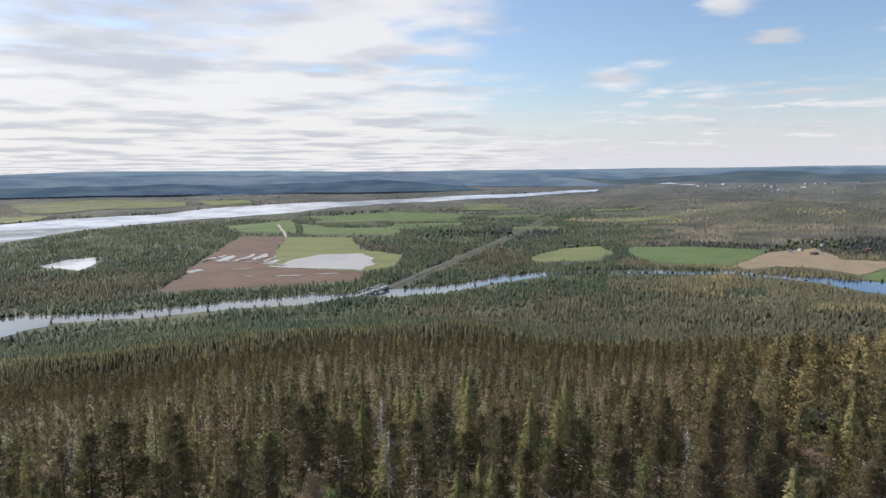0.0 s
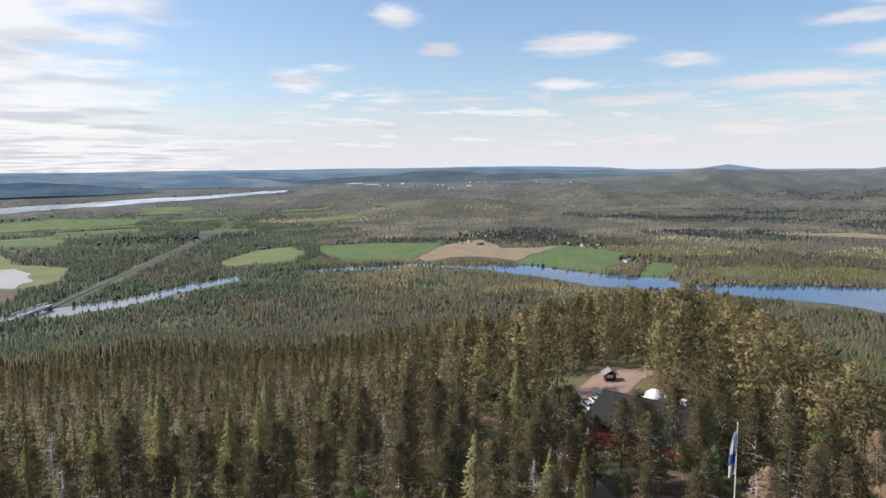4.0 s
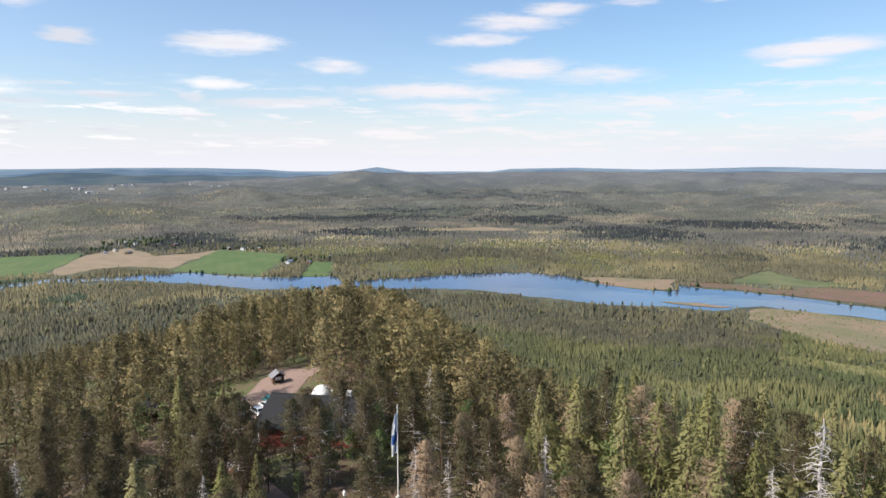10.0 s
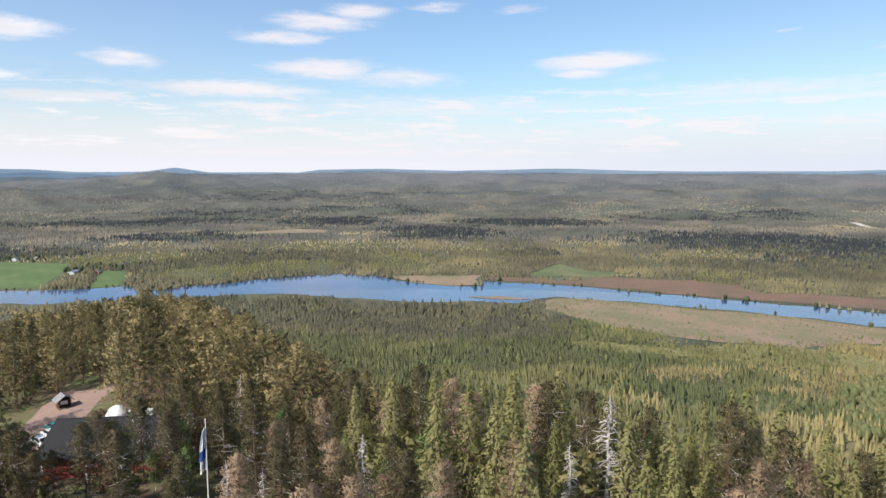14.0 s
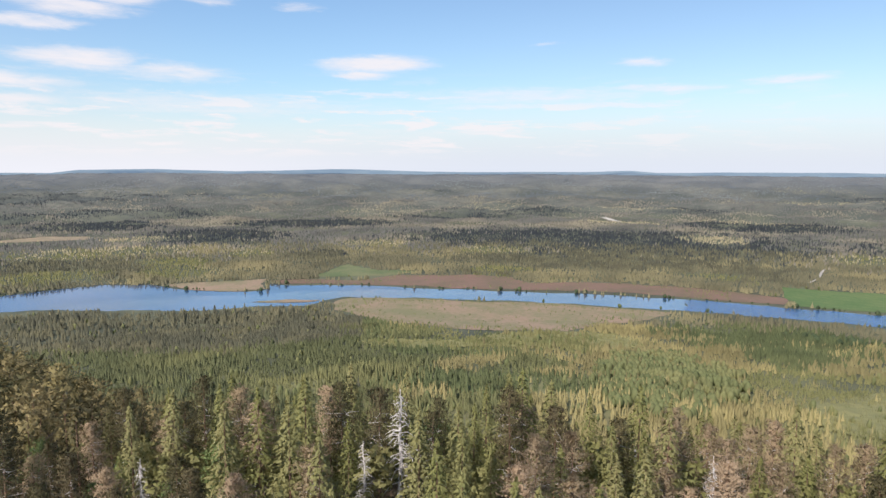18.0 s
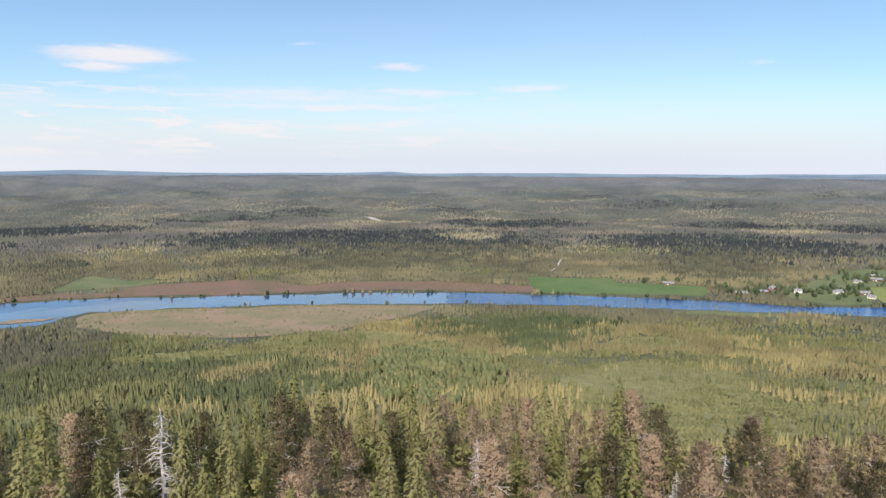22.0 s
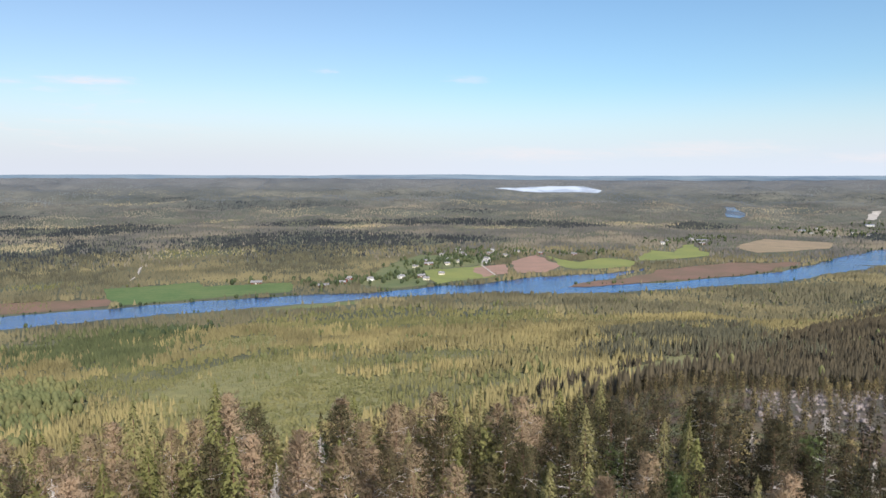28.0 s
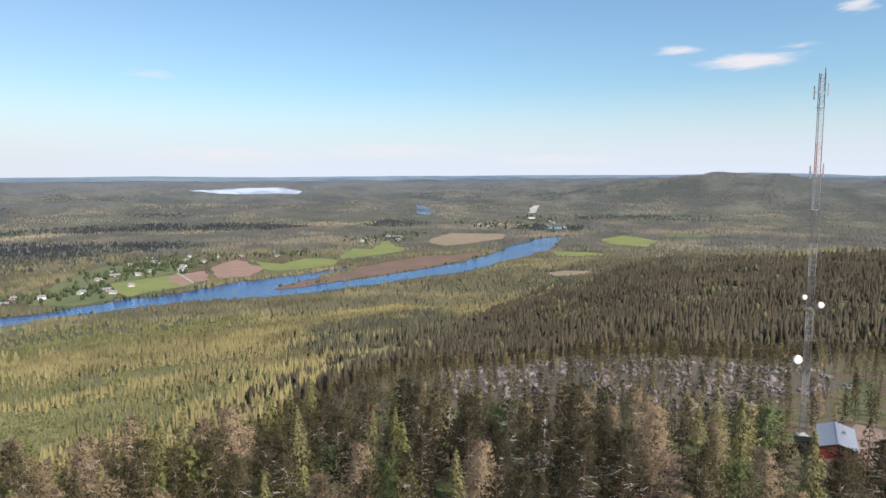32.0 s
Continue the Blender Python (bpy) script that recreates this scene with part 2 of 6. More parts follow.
plain("pine bark", (0.16, 0.085, 0.050), (0.085, 0.060, 0.045), 3.0, 0.9, 0, 0.02)
plain("grey wood", (0.56, 0.52, 0.50), (0.36, 0.33, 0.32), 4.0, 0.85, 0, 0.01)
plain("birch bark", (0.62, 0.60, 0.55), (0.16, 0.14, 0.12), 2.5, 0.8)

# forest floor, heath and bare rock of the hill, darker moss in the valley
m, n, s = material("ground", 0.95)
p = place(n)
heath = n.mix(n.ramp(n.noise(p, 0.09, 6, 0.6), 0.4, 0.62), (0.112, 0.072, 0.047), (0.088, 0.102, 0.032))
heath = n.mix(n.ramp(n.noise(p, 0.6, 4, 0.6), 0.52, 0.7), heath, (0.150, 0.122, 0.088))
meadowy = n.mix(n.ramp(n.noise(p, 0.006, 7, 0.65), 0.40, 0.62), (0.090, 0.092, 0.040), (0.180, 0.172, 0.070))
moss = n.mix(n.ramp(n.noise(p, 0.006, 7, 0.65), 0.40, 0.62), (0.054, 0.062, 0.040), (0.105, 0.108, 0.062))
sp = n.add("ShaderNodeSeparateXYZ")
n.put(p, sp.inputs[0])
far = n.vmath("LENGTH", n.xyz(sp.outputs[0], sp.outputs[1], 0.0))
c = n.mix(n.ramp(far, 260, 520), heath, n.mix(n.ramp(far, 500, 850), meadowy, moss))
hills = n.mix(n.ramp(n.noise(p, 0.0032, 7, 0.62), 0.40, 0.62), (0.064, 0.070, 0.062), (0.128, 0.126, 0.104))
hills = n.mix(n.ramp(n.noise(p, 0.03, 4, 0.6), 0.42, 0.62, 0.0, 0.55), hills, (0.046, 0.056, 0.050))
# haze painted into the ground: bluish grey with growing distance
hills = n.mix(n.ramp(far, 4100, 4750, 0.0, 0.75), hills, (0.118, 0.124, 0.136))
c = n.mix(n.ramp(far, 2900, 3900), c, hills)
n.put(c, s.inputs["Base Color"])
bump(n, s, n.noise(p, 0.7, 5), 0.5, 0.5)


def meadow(name, a, b, stripe=0.0, turn=0.0, patch=0.02, furrow=0.16):
    m, n, s = material(name, 0.9)
    p = place(n)
    f = n.math("ADD", n.math("MULTIPLY", n.noise(p, patch, 6, 0.6), 0.65), n.math("MULTIPLY", n.noise(p, patch * 12, 3), 0.35))
    c = n.mix(n.ramp(f, 0.38, 0.62), a, b)
    if stripe:
        w = n.add("ShaderNodeTexWave")
        w.wave_type, w.bands_direction = "BANDS", "X"
        mp = n.add("ShaderNodeMapping")
        n.put(p, mp.inputs[0])
        mp.inputs["Rotation"].default_value = (0, 0, radians(turn))
        n.put(mp.outputs[0], w.inputs[0])
        w.inputs["Scale"].default_value, w.inputs["Distortion"].default_value = stripe, 1.5
        c = n.mix(n.math("MULTIPLY", w.outputs["Fac"], furrow), c, tuple(v * 0.6 for v in a))
    n.put(c, s.inputs["Base Color"])
    return m


meadow("crop green", (0.060, 0.112, 0.028), (0.105, 0.142, 0.044), 0.012, 35, 0.012)
meadow("hay green", (0.105, 0.136, 0.042), (0.165, 0.172, 0.066), 0.02, 60, 0.012)
meadow("ploughed earth", (0.150, 0.086, 0.062), (0.088, 0.058, 0.044), 0.012, 20, 0.01, 0.55)
meadow("pink earth", (0.290, 0.175, 0.135), (0.230, 0.150, 0.110), 0.02, 50)
meadow("sandy soil", (0.265, 0.195, 0.125), (0.195, 0.155, 0.095))
meadow("bog", (0.250, 0.172, 0.118), (0.150, 0.140, 0.068), 0, 0, 0.012)
meadow("red sedge", (0.170, 0.098, 0.072), (0.120, 0.085, 0.052), 0, 0, 0.015)
meadow("lime green", (0.190, 0.205, 0.055), (0.145, 0.175, 0.048), 0.02, 60, 0.012)
meadow("grass", (0.080, 0.108, 0.038), (0.135, 0.140, 0.062), 0, 0, 0.012)
meadow("scrub", (0.220, 0.230, 0.075), (0.140, 0.170, 0.050), 0, 0, 0.06)
meadow("glade grass", (0.225, 0.205, 0.078), (0.150, 0.148, 0.056), 0, 0, 0.10)
meadow("stony heath", (0.120, 0.092, 0.068), (0.080, 0.072, 0.044), 0, 0, 0.12)
meadow("gravel", (0.275, 0.190, 0.155), (0.210, 0.145, 0.115), 0, 0, 0.15)
meadow("asphalt", (0.075, 0.072, 0.070), (0.11, 0.105, 0.10), 0, 0, 0.1)
meadow("pale gravel", (0.42, 0.39, 0.36), (0.30, 0.28, 0.25), 0, 0, 0.05)

# the palest water has the white sky reflection painted into its base colour
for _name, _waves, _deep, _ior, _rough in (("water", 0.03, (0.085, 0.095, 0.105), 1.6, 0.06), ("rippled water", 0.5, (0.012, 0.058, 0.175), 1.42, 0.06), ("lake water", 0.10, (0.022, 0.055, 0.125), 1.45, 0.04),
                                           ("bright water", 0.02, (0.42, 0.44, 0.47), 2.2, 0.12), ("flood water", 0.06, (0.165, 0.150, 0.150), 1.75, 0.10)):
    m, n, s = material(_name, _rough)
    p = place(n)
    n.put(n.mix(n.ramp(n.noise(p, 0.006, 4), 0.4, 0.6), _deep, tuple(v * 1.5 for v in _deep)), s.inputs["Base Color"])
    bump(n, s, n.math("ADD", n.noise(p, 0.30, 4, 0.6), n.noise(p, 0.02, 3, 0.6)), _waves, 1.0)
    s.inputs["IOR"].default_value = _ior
MAT = MATERIALS

# ---------------------------------------------------------------- the lie of the land
# drop below the drone, by heading (rows) and by distance (columns)
HEADINGS = np.array([-60, -33, 0, 12, 25, 45, 75, 110, 140, 165, 185, 200, 240, 300.0])
REACH = np.array([0, 100, 200, 300, 500, 700, 1000, 1300.0])
DROP_NORTH = np.array([
    [44, 48, 62, 82, 125, 170, 215, 230],
    [44, 48, 66, 86, 132, 178, 224, 230],
    [44, 48, 60, 79, 124, 170, 224, 230],
    [44, 48, 61, 84, 140, 190, 226, 230],
    [44, 47, 55, 80, 145, 196, 227, 230],
    [44, 45, 46, 60, 140, 200, 228, 230]], float)
DROP_SOUTH = np.array([
    [44, 46, 98, 136, 166, 196, 222, 230],
    [44, 48, 100, 136, 166, 196, 222, 230],
    [44, 47, 88, 120, 154, 184, 212, 230],
    [44, 46, 62, 84, 126, 160, 200, 230],
    [44, 45, 54, 74, 100, 112, 118, 200],
    [44, 45, 52, 66, 88, 98, 100, 150],
    [44, 46, 60, 80, 120, 160, 200, 220.0]], float)
DROP = np.vstack([DROP_NORTH, DROP_SOUTH, DROP_NORTH[:1]])
# far hills: heading, distance, half width in degrees, half depth, height
HILLS = np.array([(27, 3350, 6.0, 240, 66), (46.5, 4450, 4.0, 260, 46), (61.3, 4680, 3.6, 160, 14), (37, 4000, 4.0, 240, 44),
                  (187, 4250, 9.0, 340, 112), (20, 4600, 5, 250, 12), (-12, 4500, 16, 260, 16), (70, 4650, 9, 250, 14), (99, 4600, 10, 250, 8)])


def ground(x, y):
    x, y = np.asarray(x, float), np.asarray(y, float)
    az = (np.degrees(np.arctan2(x, y)) + 60) % 360 - 60
    r = np.hypot(x, y)
    i = np.clip(np.searchsorted(HEADINGS, az) - 1, 0, len(HEADINGS) - 2)
    u = np.clip((az - HEADINGS[i]) / (HEADINGS[i + 1] - HEADINGS[i]), 0, 1)
    u = u * u * (3 - 2 * u)
    k = np.clip(np.searchsorted(REACH, r) - 1, 0, len(REACH) - 2)
    v = np.clip((r - REACH[k]) / (REACH[k + 1] - REACH[k]), 0, 1)
    d = (1 - u) * ((1 - v) * DROP[i, k] + v * DROP[i, k + 1]) + u * ((1 - v) * DROP[i + 1, k] + v * DROP[i + 1, k + 1])
    d = np.where(r > 1300, d + (230 - d) * np.clip((r - 1300) / 700, 0, 1), d)
    rough = np.sin(x * 0.021 + 1.3) * np.sin(y * 0.026) * 2.2 + np.sin(x * 0.05 + y * 0.043) * 0.9
    z = EYE - d + rough * np.clip((r - 150) / 150, 0, 1) * np.clip(EYE - d, 0, 40) / 40
    rise = np.clip((r - 3200) / 1650, 0, 1.05)
    edge = 0.07 * np.sin(np.radians(az) * 9) + 0.05 * np.sin(np.radians(az) * 23 + 1) + 0.03 * np.sin(np.radians(az) * 51)
    cap = np.interp(az, [-60, 10, 24, 34, 44, 60, 100, 130, 160, 185, 200], [1.45, 1.4, 1.3, 1.05, 0.55, 0.32, 0.32, 0.40, 0.55, 0.28, 0.32])
    dip = 4.11 - (3.86 + edge) * rise
    dip = np.where(dip < cap + 0.5, cap + 0.5 * np.exp((dip - cap - 0.5) / 0.5), dip)
    out = EYE - r * np.tan(np.radians(dip))
    z = np.where(r > 3200, out, z)
    swell = np.sin(x * 0.0131 + 0.7 * np.sin(y * 0.006)) * np.sin(y * 0.0117 + 0.9 * np.sin(x * 0.005)) + 0.6 * np.sin(x * 0.023 + y * 0.019) * np.sin(y * 0.027 - x * 0.011)
    calm = np.clip((az - 4) / 22, 0, 1) * (1 - np.exp(-((az - 149) / 7) ** 2))
    z = z + swell * 10.0 * calm * np.clip((r - 2700) / 900, 0, 1) * np.clip((4890 - r) / 250, 0.25, 1)
    for a, q, wa, wr, h in HILLS:
        z = z + h * np.exp(-((az - a) / wa) ** 2 - ((r - q) / wr) ** 2)
    return z


def mesh(name, verts, faces, mat, smooth=False):
    me = bpy.data.meshes.new(name)
    me.from_pydata(verts, [], faces)
    me.materials.append(MAT[mat])
    if smooth:
        me.polygons.foreach_set("use_smooth", [True] * len(me.polygons))
    me.update()
    return me


def soup(name, verts, tris, mat, smooth=False, soft=None):
    """A mesh from arrays of vertices and triangles."""
    verts, tris = np.asarray(verts, np.float32), np.asarray(tris, np.int32)
    me = bpy.data.meshes.new(name)
    me.vertices.add(len(verts))
    me.vertices.foreach_set("co", verts.ravel())
    me.loops.add(tris.size)
    me.loops.foreach_set("vertex_index", tris.ravel())
    me.polygons.add(len(tris))
    me.polygons.foreach_set("loop_start", np.arange(len(tris), dtype=np.int32) * 3)
    me.polygons.foreach_set("loop_total", np.full(len(tris), 3, np.int32))
    if smooth:
        me.polygons.foreach_set("use_smooth", np.ones(len(tris), bool))
    me.materials.append(MAT[mat])
    me.update()
    if soft is not None:        # foliage is shaded as a rounded mass
        me.attributes.new("custom_normal", "FLOAT_VECTOR", "POINT").data.foreach_set("vector", np.asarray(soft, np.float32).ravel())
        me.update()
    return me


# the ground: one sheet to the horizon, squeezed past 3200 m to fit the camera's view
_az = np.radians(np.arange(0, 360, 0.75))
_r = np.concatenate([np.linspace(4, 200, 34), np.geomspace(206, 1300, 60), np.linspace(1350, 3200, 22), np.linspace(3225, 4900, 56)])
_A, _R = np.meshgrid(_az, _r, indexing="ij")
_X, _Y = _R * np.sin(_A), _R * np.cos(_A)
_V = np.stack([_X, _Y, ground(_X, _Y)], -1).reshape(-1, 3)
na, nr = len(_az), len(_r)
ii, jj = np.meshgrid(np.arange(na), np.arange(nr - 1), indexing="ij")
q00, q10 = (ii * nr + jj).ravel(), (((ii + 1) % na) * nr + jj).ravel()
_T = np.concatenate([np.stack([q00, q00 + 1, q10], 1), np.stack([q10, q00 + 1, q10 + 1], 1)])
centre = len(_V)
_V = np.vstack([_V, [[0, 0, EYE - 44]]])
_T = np.vstack([_T, np.stack([np.full(na, centre), np.arange(na) * nr, ((np.arange(na) + 1) % na) * nr], 1)])
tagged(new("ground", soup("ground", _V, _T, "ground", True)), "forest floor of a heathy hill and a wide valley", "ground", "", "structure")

# hills on the skyline, past all the rest, their blue haze painted as a glow
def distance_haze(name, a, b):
    """The blue haze of hills meant as tens of kilometres off, painted as a glow."""
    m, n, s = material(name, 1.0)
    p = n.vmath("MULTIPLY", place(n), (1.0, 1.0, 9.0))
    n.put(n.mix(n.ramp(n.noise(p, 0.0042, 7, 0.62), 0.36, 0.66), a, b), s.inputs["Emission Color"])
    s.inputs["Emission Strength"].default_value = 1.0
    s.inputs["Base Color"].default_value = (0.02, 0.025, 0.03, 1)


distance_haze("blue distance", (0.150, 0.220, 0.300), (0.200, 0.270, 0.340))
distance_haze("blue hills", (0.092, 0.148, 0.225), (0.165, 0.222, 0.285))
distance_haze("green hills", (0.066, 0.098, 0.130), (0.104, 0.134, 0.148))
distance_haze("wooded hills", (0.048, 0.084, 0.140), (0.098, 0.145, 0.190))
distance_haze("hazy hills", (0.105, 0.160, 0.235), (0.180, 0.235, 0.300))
# height of the skyline in degrees, by heading
SKYLINE = [(-60, -.2), (-33, -.17), (-26, 0), (-18, -.02), (-8, -.12), (0.5, -.17), (6, -.12), (10, -.11), (17, -.06), (24, -.02), (28, .05), (33, -.02), (38, -.11), (41, -.31),
           (45.6, -.27), (47.7, .02), (50.2, -.34), (55, -.31), (57, -.33), (58.8, -.09), (64, -.07), (70, -.22), (77.5, -.04), (80, -.06), (85.6, -.19), (98, -.21), (102, -.10),
           (104, -.24), (117, -.17), (129.5, -.27), (133, -.20), (142, -.18), (147, -.24), (179, -.20), (185.6, -.13), (188.8, -.01), (192, -.11), (196.4, -.28), (300, -.2)]
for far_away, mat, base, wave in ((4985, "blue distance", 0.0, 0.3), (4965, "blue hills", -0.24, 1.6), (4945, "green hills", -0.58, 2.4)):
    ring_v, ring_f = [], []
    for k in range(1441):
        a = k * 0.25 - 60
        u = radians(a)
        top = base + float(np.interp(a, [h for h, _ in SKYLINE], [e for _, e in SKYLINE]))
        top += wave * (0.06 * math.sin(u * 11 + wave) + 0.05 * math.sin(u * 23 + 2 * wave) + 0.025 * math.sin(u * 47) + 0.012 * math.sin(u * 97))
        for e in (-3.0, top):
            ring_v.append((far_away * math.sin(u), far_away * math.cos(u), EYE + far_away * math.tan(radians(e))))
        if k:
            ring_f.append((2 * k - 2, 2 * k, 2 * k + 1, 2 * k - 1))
    tagged(new("backdrop", mesh("backdrop", ring_v, ring_f, mat)), "hills along the skyline, painted in blue haze", "hills", "", "structure")

# the long wooded ridges beyond the wide river, sinking towards the north, haze painted as a glow
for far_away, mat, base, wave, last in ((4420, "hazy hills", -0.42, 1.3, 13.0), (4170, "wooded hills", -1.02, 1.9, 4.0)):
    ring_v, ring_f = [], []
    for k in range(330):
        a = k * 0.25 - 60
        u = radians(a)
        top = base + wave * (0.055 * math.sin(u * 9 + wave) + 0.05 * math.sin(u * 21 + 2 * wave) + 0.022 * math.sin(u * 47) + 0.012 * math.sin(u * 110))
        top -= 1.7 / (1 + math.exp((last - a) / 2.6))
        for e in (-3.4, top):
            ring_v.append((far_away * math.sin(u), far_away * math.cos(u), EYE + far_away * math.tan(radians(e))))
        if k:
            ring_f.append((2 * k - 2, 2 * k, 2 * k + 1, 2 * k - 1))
    tagged(new("backdrop", mesh("backdrop", ring_v, ring_f, mat)), "wooded ridges beyond the wide river, painted in blue haze", "hills", "", "structure")

# ---------------------------------------------------------------- water, fields and bogs, in metres east and north of the drone
OUTLINES = []


def drape(name, outline, mat, label, category, lift=0.5, kind="structure", clear=True, step=60.0, flat=None, soft=False):
    """A patch of land cover that follows the ground."""
    bm = bmesh.new()
    bm.faces.new([bm.verts.new((x, y, 0)) for x, y in outline])
    bmesh.ops.triangulate(bm, faces=bm.faces[:])
    for _ in range(7):
        long = [e for e in bm.edges if e.calc_length() > step * (1.0 if e.verts[0].co.xy.length < 2700 else 0.5)]
        if not long or len(bm.faces) > 5000:
            break
        bmesh.ops.subdivide_edges(bm, edges=long, cuts=1)
        bmesh.ops.triangulate(bm, faces=[f for f in bm.faces if len(f.verts) > 3])
    for v in bm.verts:
        v.co.z = (float(ground(v.co.x, v.co.y)) if flat is None else flat) + lift + (1.6 if math.hypot(v.co.x, v.co.y) > 2800 else 0.0)
    for f in bm.faces:
        if f.normal.z < 0:
            f.normal_flip()
    me = bpy.data.meshes.new(name)
    bm.to_mesh(me)
    bm.free()
    me.materials.append(MAT[mat])
    if soft:                    # still water is level
        me.attributes.new("custom_normal", "FLOAT_VECTOR", "POINT").data.foreach_set("vector", np.tile((0.0, 0.0, 1.0), len(me.vertices)).astype(np.float32))
    ob = tagged(new(name, me), label, category, "", kind)
    if clear:
        OUTLINES.append(np.array(outline, float))
    return ob


def wavy(outline, amount, seed, cuts=3):
    """The outline with a natural, uneven edge."""
    rnd = random.Random(seed)
    for _ in range(cuts):
        out = []
        for (ax, ay), (bx, by) in zip(outline, outline[1:] + outline[:1]):
            d = math.hypot(bx - ax, by - ay)
            k = rnd.uniform(-1, 1) * min(amount, d * 0.12)
            out += [(ax, ay), ((ax + bx) / 2 - (by - ay) / max(d, 1) * k, (ay + by) / 2 + (bx - ax) / max(d, 1) * k)]
        outline = out
    return outline


WATERS = {}


def water(name, line):
    WATERS[name] = line
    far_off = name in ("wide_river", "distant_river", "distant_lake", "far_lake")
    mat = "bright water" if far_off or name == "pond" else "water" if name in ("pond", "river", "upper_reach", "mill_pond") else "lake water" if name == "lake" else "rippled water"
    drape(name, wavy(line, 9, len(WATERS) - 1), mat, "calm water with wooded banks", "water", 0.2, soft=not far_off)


water("wide_river", [(-1470, 2115), (-1435, 2430), (-1425, 2725), (-1335, 2935), (-1175, 3095), (-985, 3235), (-755, 3390), (-565, 3615), (-270, 3760), (35, 3825), (355, 3910), (685, 3985), (895, 4055), (910, 4105), (700, 4080), (365, 4015), (-90, 3945), (-435, 3855), (-710, 3775), (-960, 3645), (-1225, 3465), (-1330, 3285), (-1535, 3145), (-1720, 3010), (-1850, 2830), (-1750, 2200)])
water("distant_river", [(-1440, 3865), (-1105, 3975), (-765, 4090), (-770, 4130), (-1125, 4045), (-1470, 3940)])
water("distant_lake", [(1160, 4275), (1315, 4220), (1515, 4140), (1395, 4360), (1225, 4315)])
water("river", [(-700, 880), (-705, 1055), (-680, 1080), (-530, 1095), (-430, 1150), (-355, 1200), (-250, 1265), (-160, 1260), (-100, 1305), (-10, 1330), (80, 1410), (180, 1495), (290, 1525), (455, 1525), (540, 1505), (640, 1500), (750, 1415), (720, 1365), (625, 1460), (525, 1460), (445, 1485), (290, 1490), (225, 1470), (75, 1345), (-10, 1250), (-105, 1215), (-185, 1220), (-250, 1135), (-360, 1115), (-420, 1075), (-500, 1040), (-595, 1015), (-610, 960), (-620, 840)])
water("lake", [(720, 1365), (750, 1415), (870, 1335), (885, 1235), (930, 1145), (1010, 1060), (985, 975), (1100, 900), (1210, 830), (1300, 745), (1310, 660), (1255, 560), (1250, 475), (1255, 415), (1330, 420), (1325, 355), (1330, 265), (1315, 155), (1285, -55), (1250, -265), (1225, -365), (1110, -330), (1140, -195), (1180, -50), (1195, 100), (1200, 245), (1105, 290), (1095, 370), (1055, 445), (1055, 495), (1050, 600), (1055, 725), (995, 815), (940, 915), (815, 1060), (790, 1170)])
water("river_bend", [(1225, -365), (1195, -440), (1150, -525), (1120, -600), (1080, -680), (1030, -770), (975, -860), (925, -940), (900, -1015), (840, -1120), (800, -1290), (720, -1410), (675, -1585), (660, -1570), (680, -1330), (695, -1220), (580, -1360), (520, -1480), (435, -1670), (380, -1905), (350, -2220), (305, -2430), (230, -2525), (225, -2440), (235, -2275), (230, -2070), (265, -1895), (335, -1680), (395, -1515), (500, -1345), (560, -1255), (610, -1190), (740, -1075), (825, -975), (870, -885), (900, -790), (940, -695), (980, -620), (1025, -545), (1060, -465), (1090, -400), (1110, -330)])
water("mill_pond", [(370, -3010), (280, -3115), (255, -2800), (325, -2825)])
water("upper_reach", [(1155, -3605), (1100, -3610), (995, -3445), (975, -3305), (1045, -3325)])
water("far_lake", [(2550, -3560), (2430, -3770), (2145, -3965), (1985, -3905), (1970, -3810), (2270, -3630)])
water("pond", [(-1005, 1655), (-995, 1790), (-935, 1840), (-890, 1730), (-865, 1585)])
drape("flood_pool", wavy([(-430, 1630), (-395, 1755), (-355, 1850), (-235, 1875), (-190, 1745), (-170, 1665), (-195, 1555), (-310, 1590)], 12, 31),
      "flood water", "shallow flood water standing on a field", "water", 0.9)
for k, (x, y, w, h) in enumerate([(-580, 1785, 16, 70), (-535, 1805, 14, 80), (-500, 1820, 12, 75), (-585, 1560, 26, 32), (-450, 1685, 40, 10),
                                  (-350, 1485, 45, 5), (-445, 1475, 30, 5), (-265, 1510, 40, 4), (-480, 1600, 30, 5), (-620, 1775, 9, 60),
                                  (-460, 1770, 8, 60), (-555, 1735, 30, 7), (-505, 1720, 26, 6), (-440, 1725, 14, 30), (-405, 1645, 20, 8), (-605, 1835, 8, 30)]):
    drape("puddle", wavy([(x - w, y - h * 0.6), (x + w * 0.4, y - h), (x + w, y + h * 0.5), (x, y + h)], 8, k + 50), "flood water",
          "rain water lying in a ploughed field", "puddle", 0.9, "stuff", False)

FIELD_COUNT = [0]
CROPS = []


def field(mat, label, line, step=60.0, lift=0.35):
    k = FIELD_COUNT[0]
    FIELD_COUNT[0] += 1
    wet = mat in ("bog", "red sedge")
    CROPS.append(np.array(line, float)) if mat in ("crop green", "lime green", "hay green", "pink earth", "sandy soil") else None
    drape("bog" if wet else "field", wavy(line, 26 if wet else 8, k + 100, 4 if wet else 3), mat, label, "bog" if wet else "field", lift + 0.012 * k, step=step)


field("ploughed earth", "brown ploughed field with standing water", [(-560, 1285), (-600, 1550), (-720, 2380), (-555, 2360), (-490, 1950), (-430, 1630), (-195, 1535), (-185, 1430), (-415, 1330)])
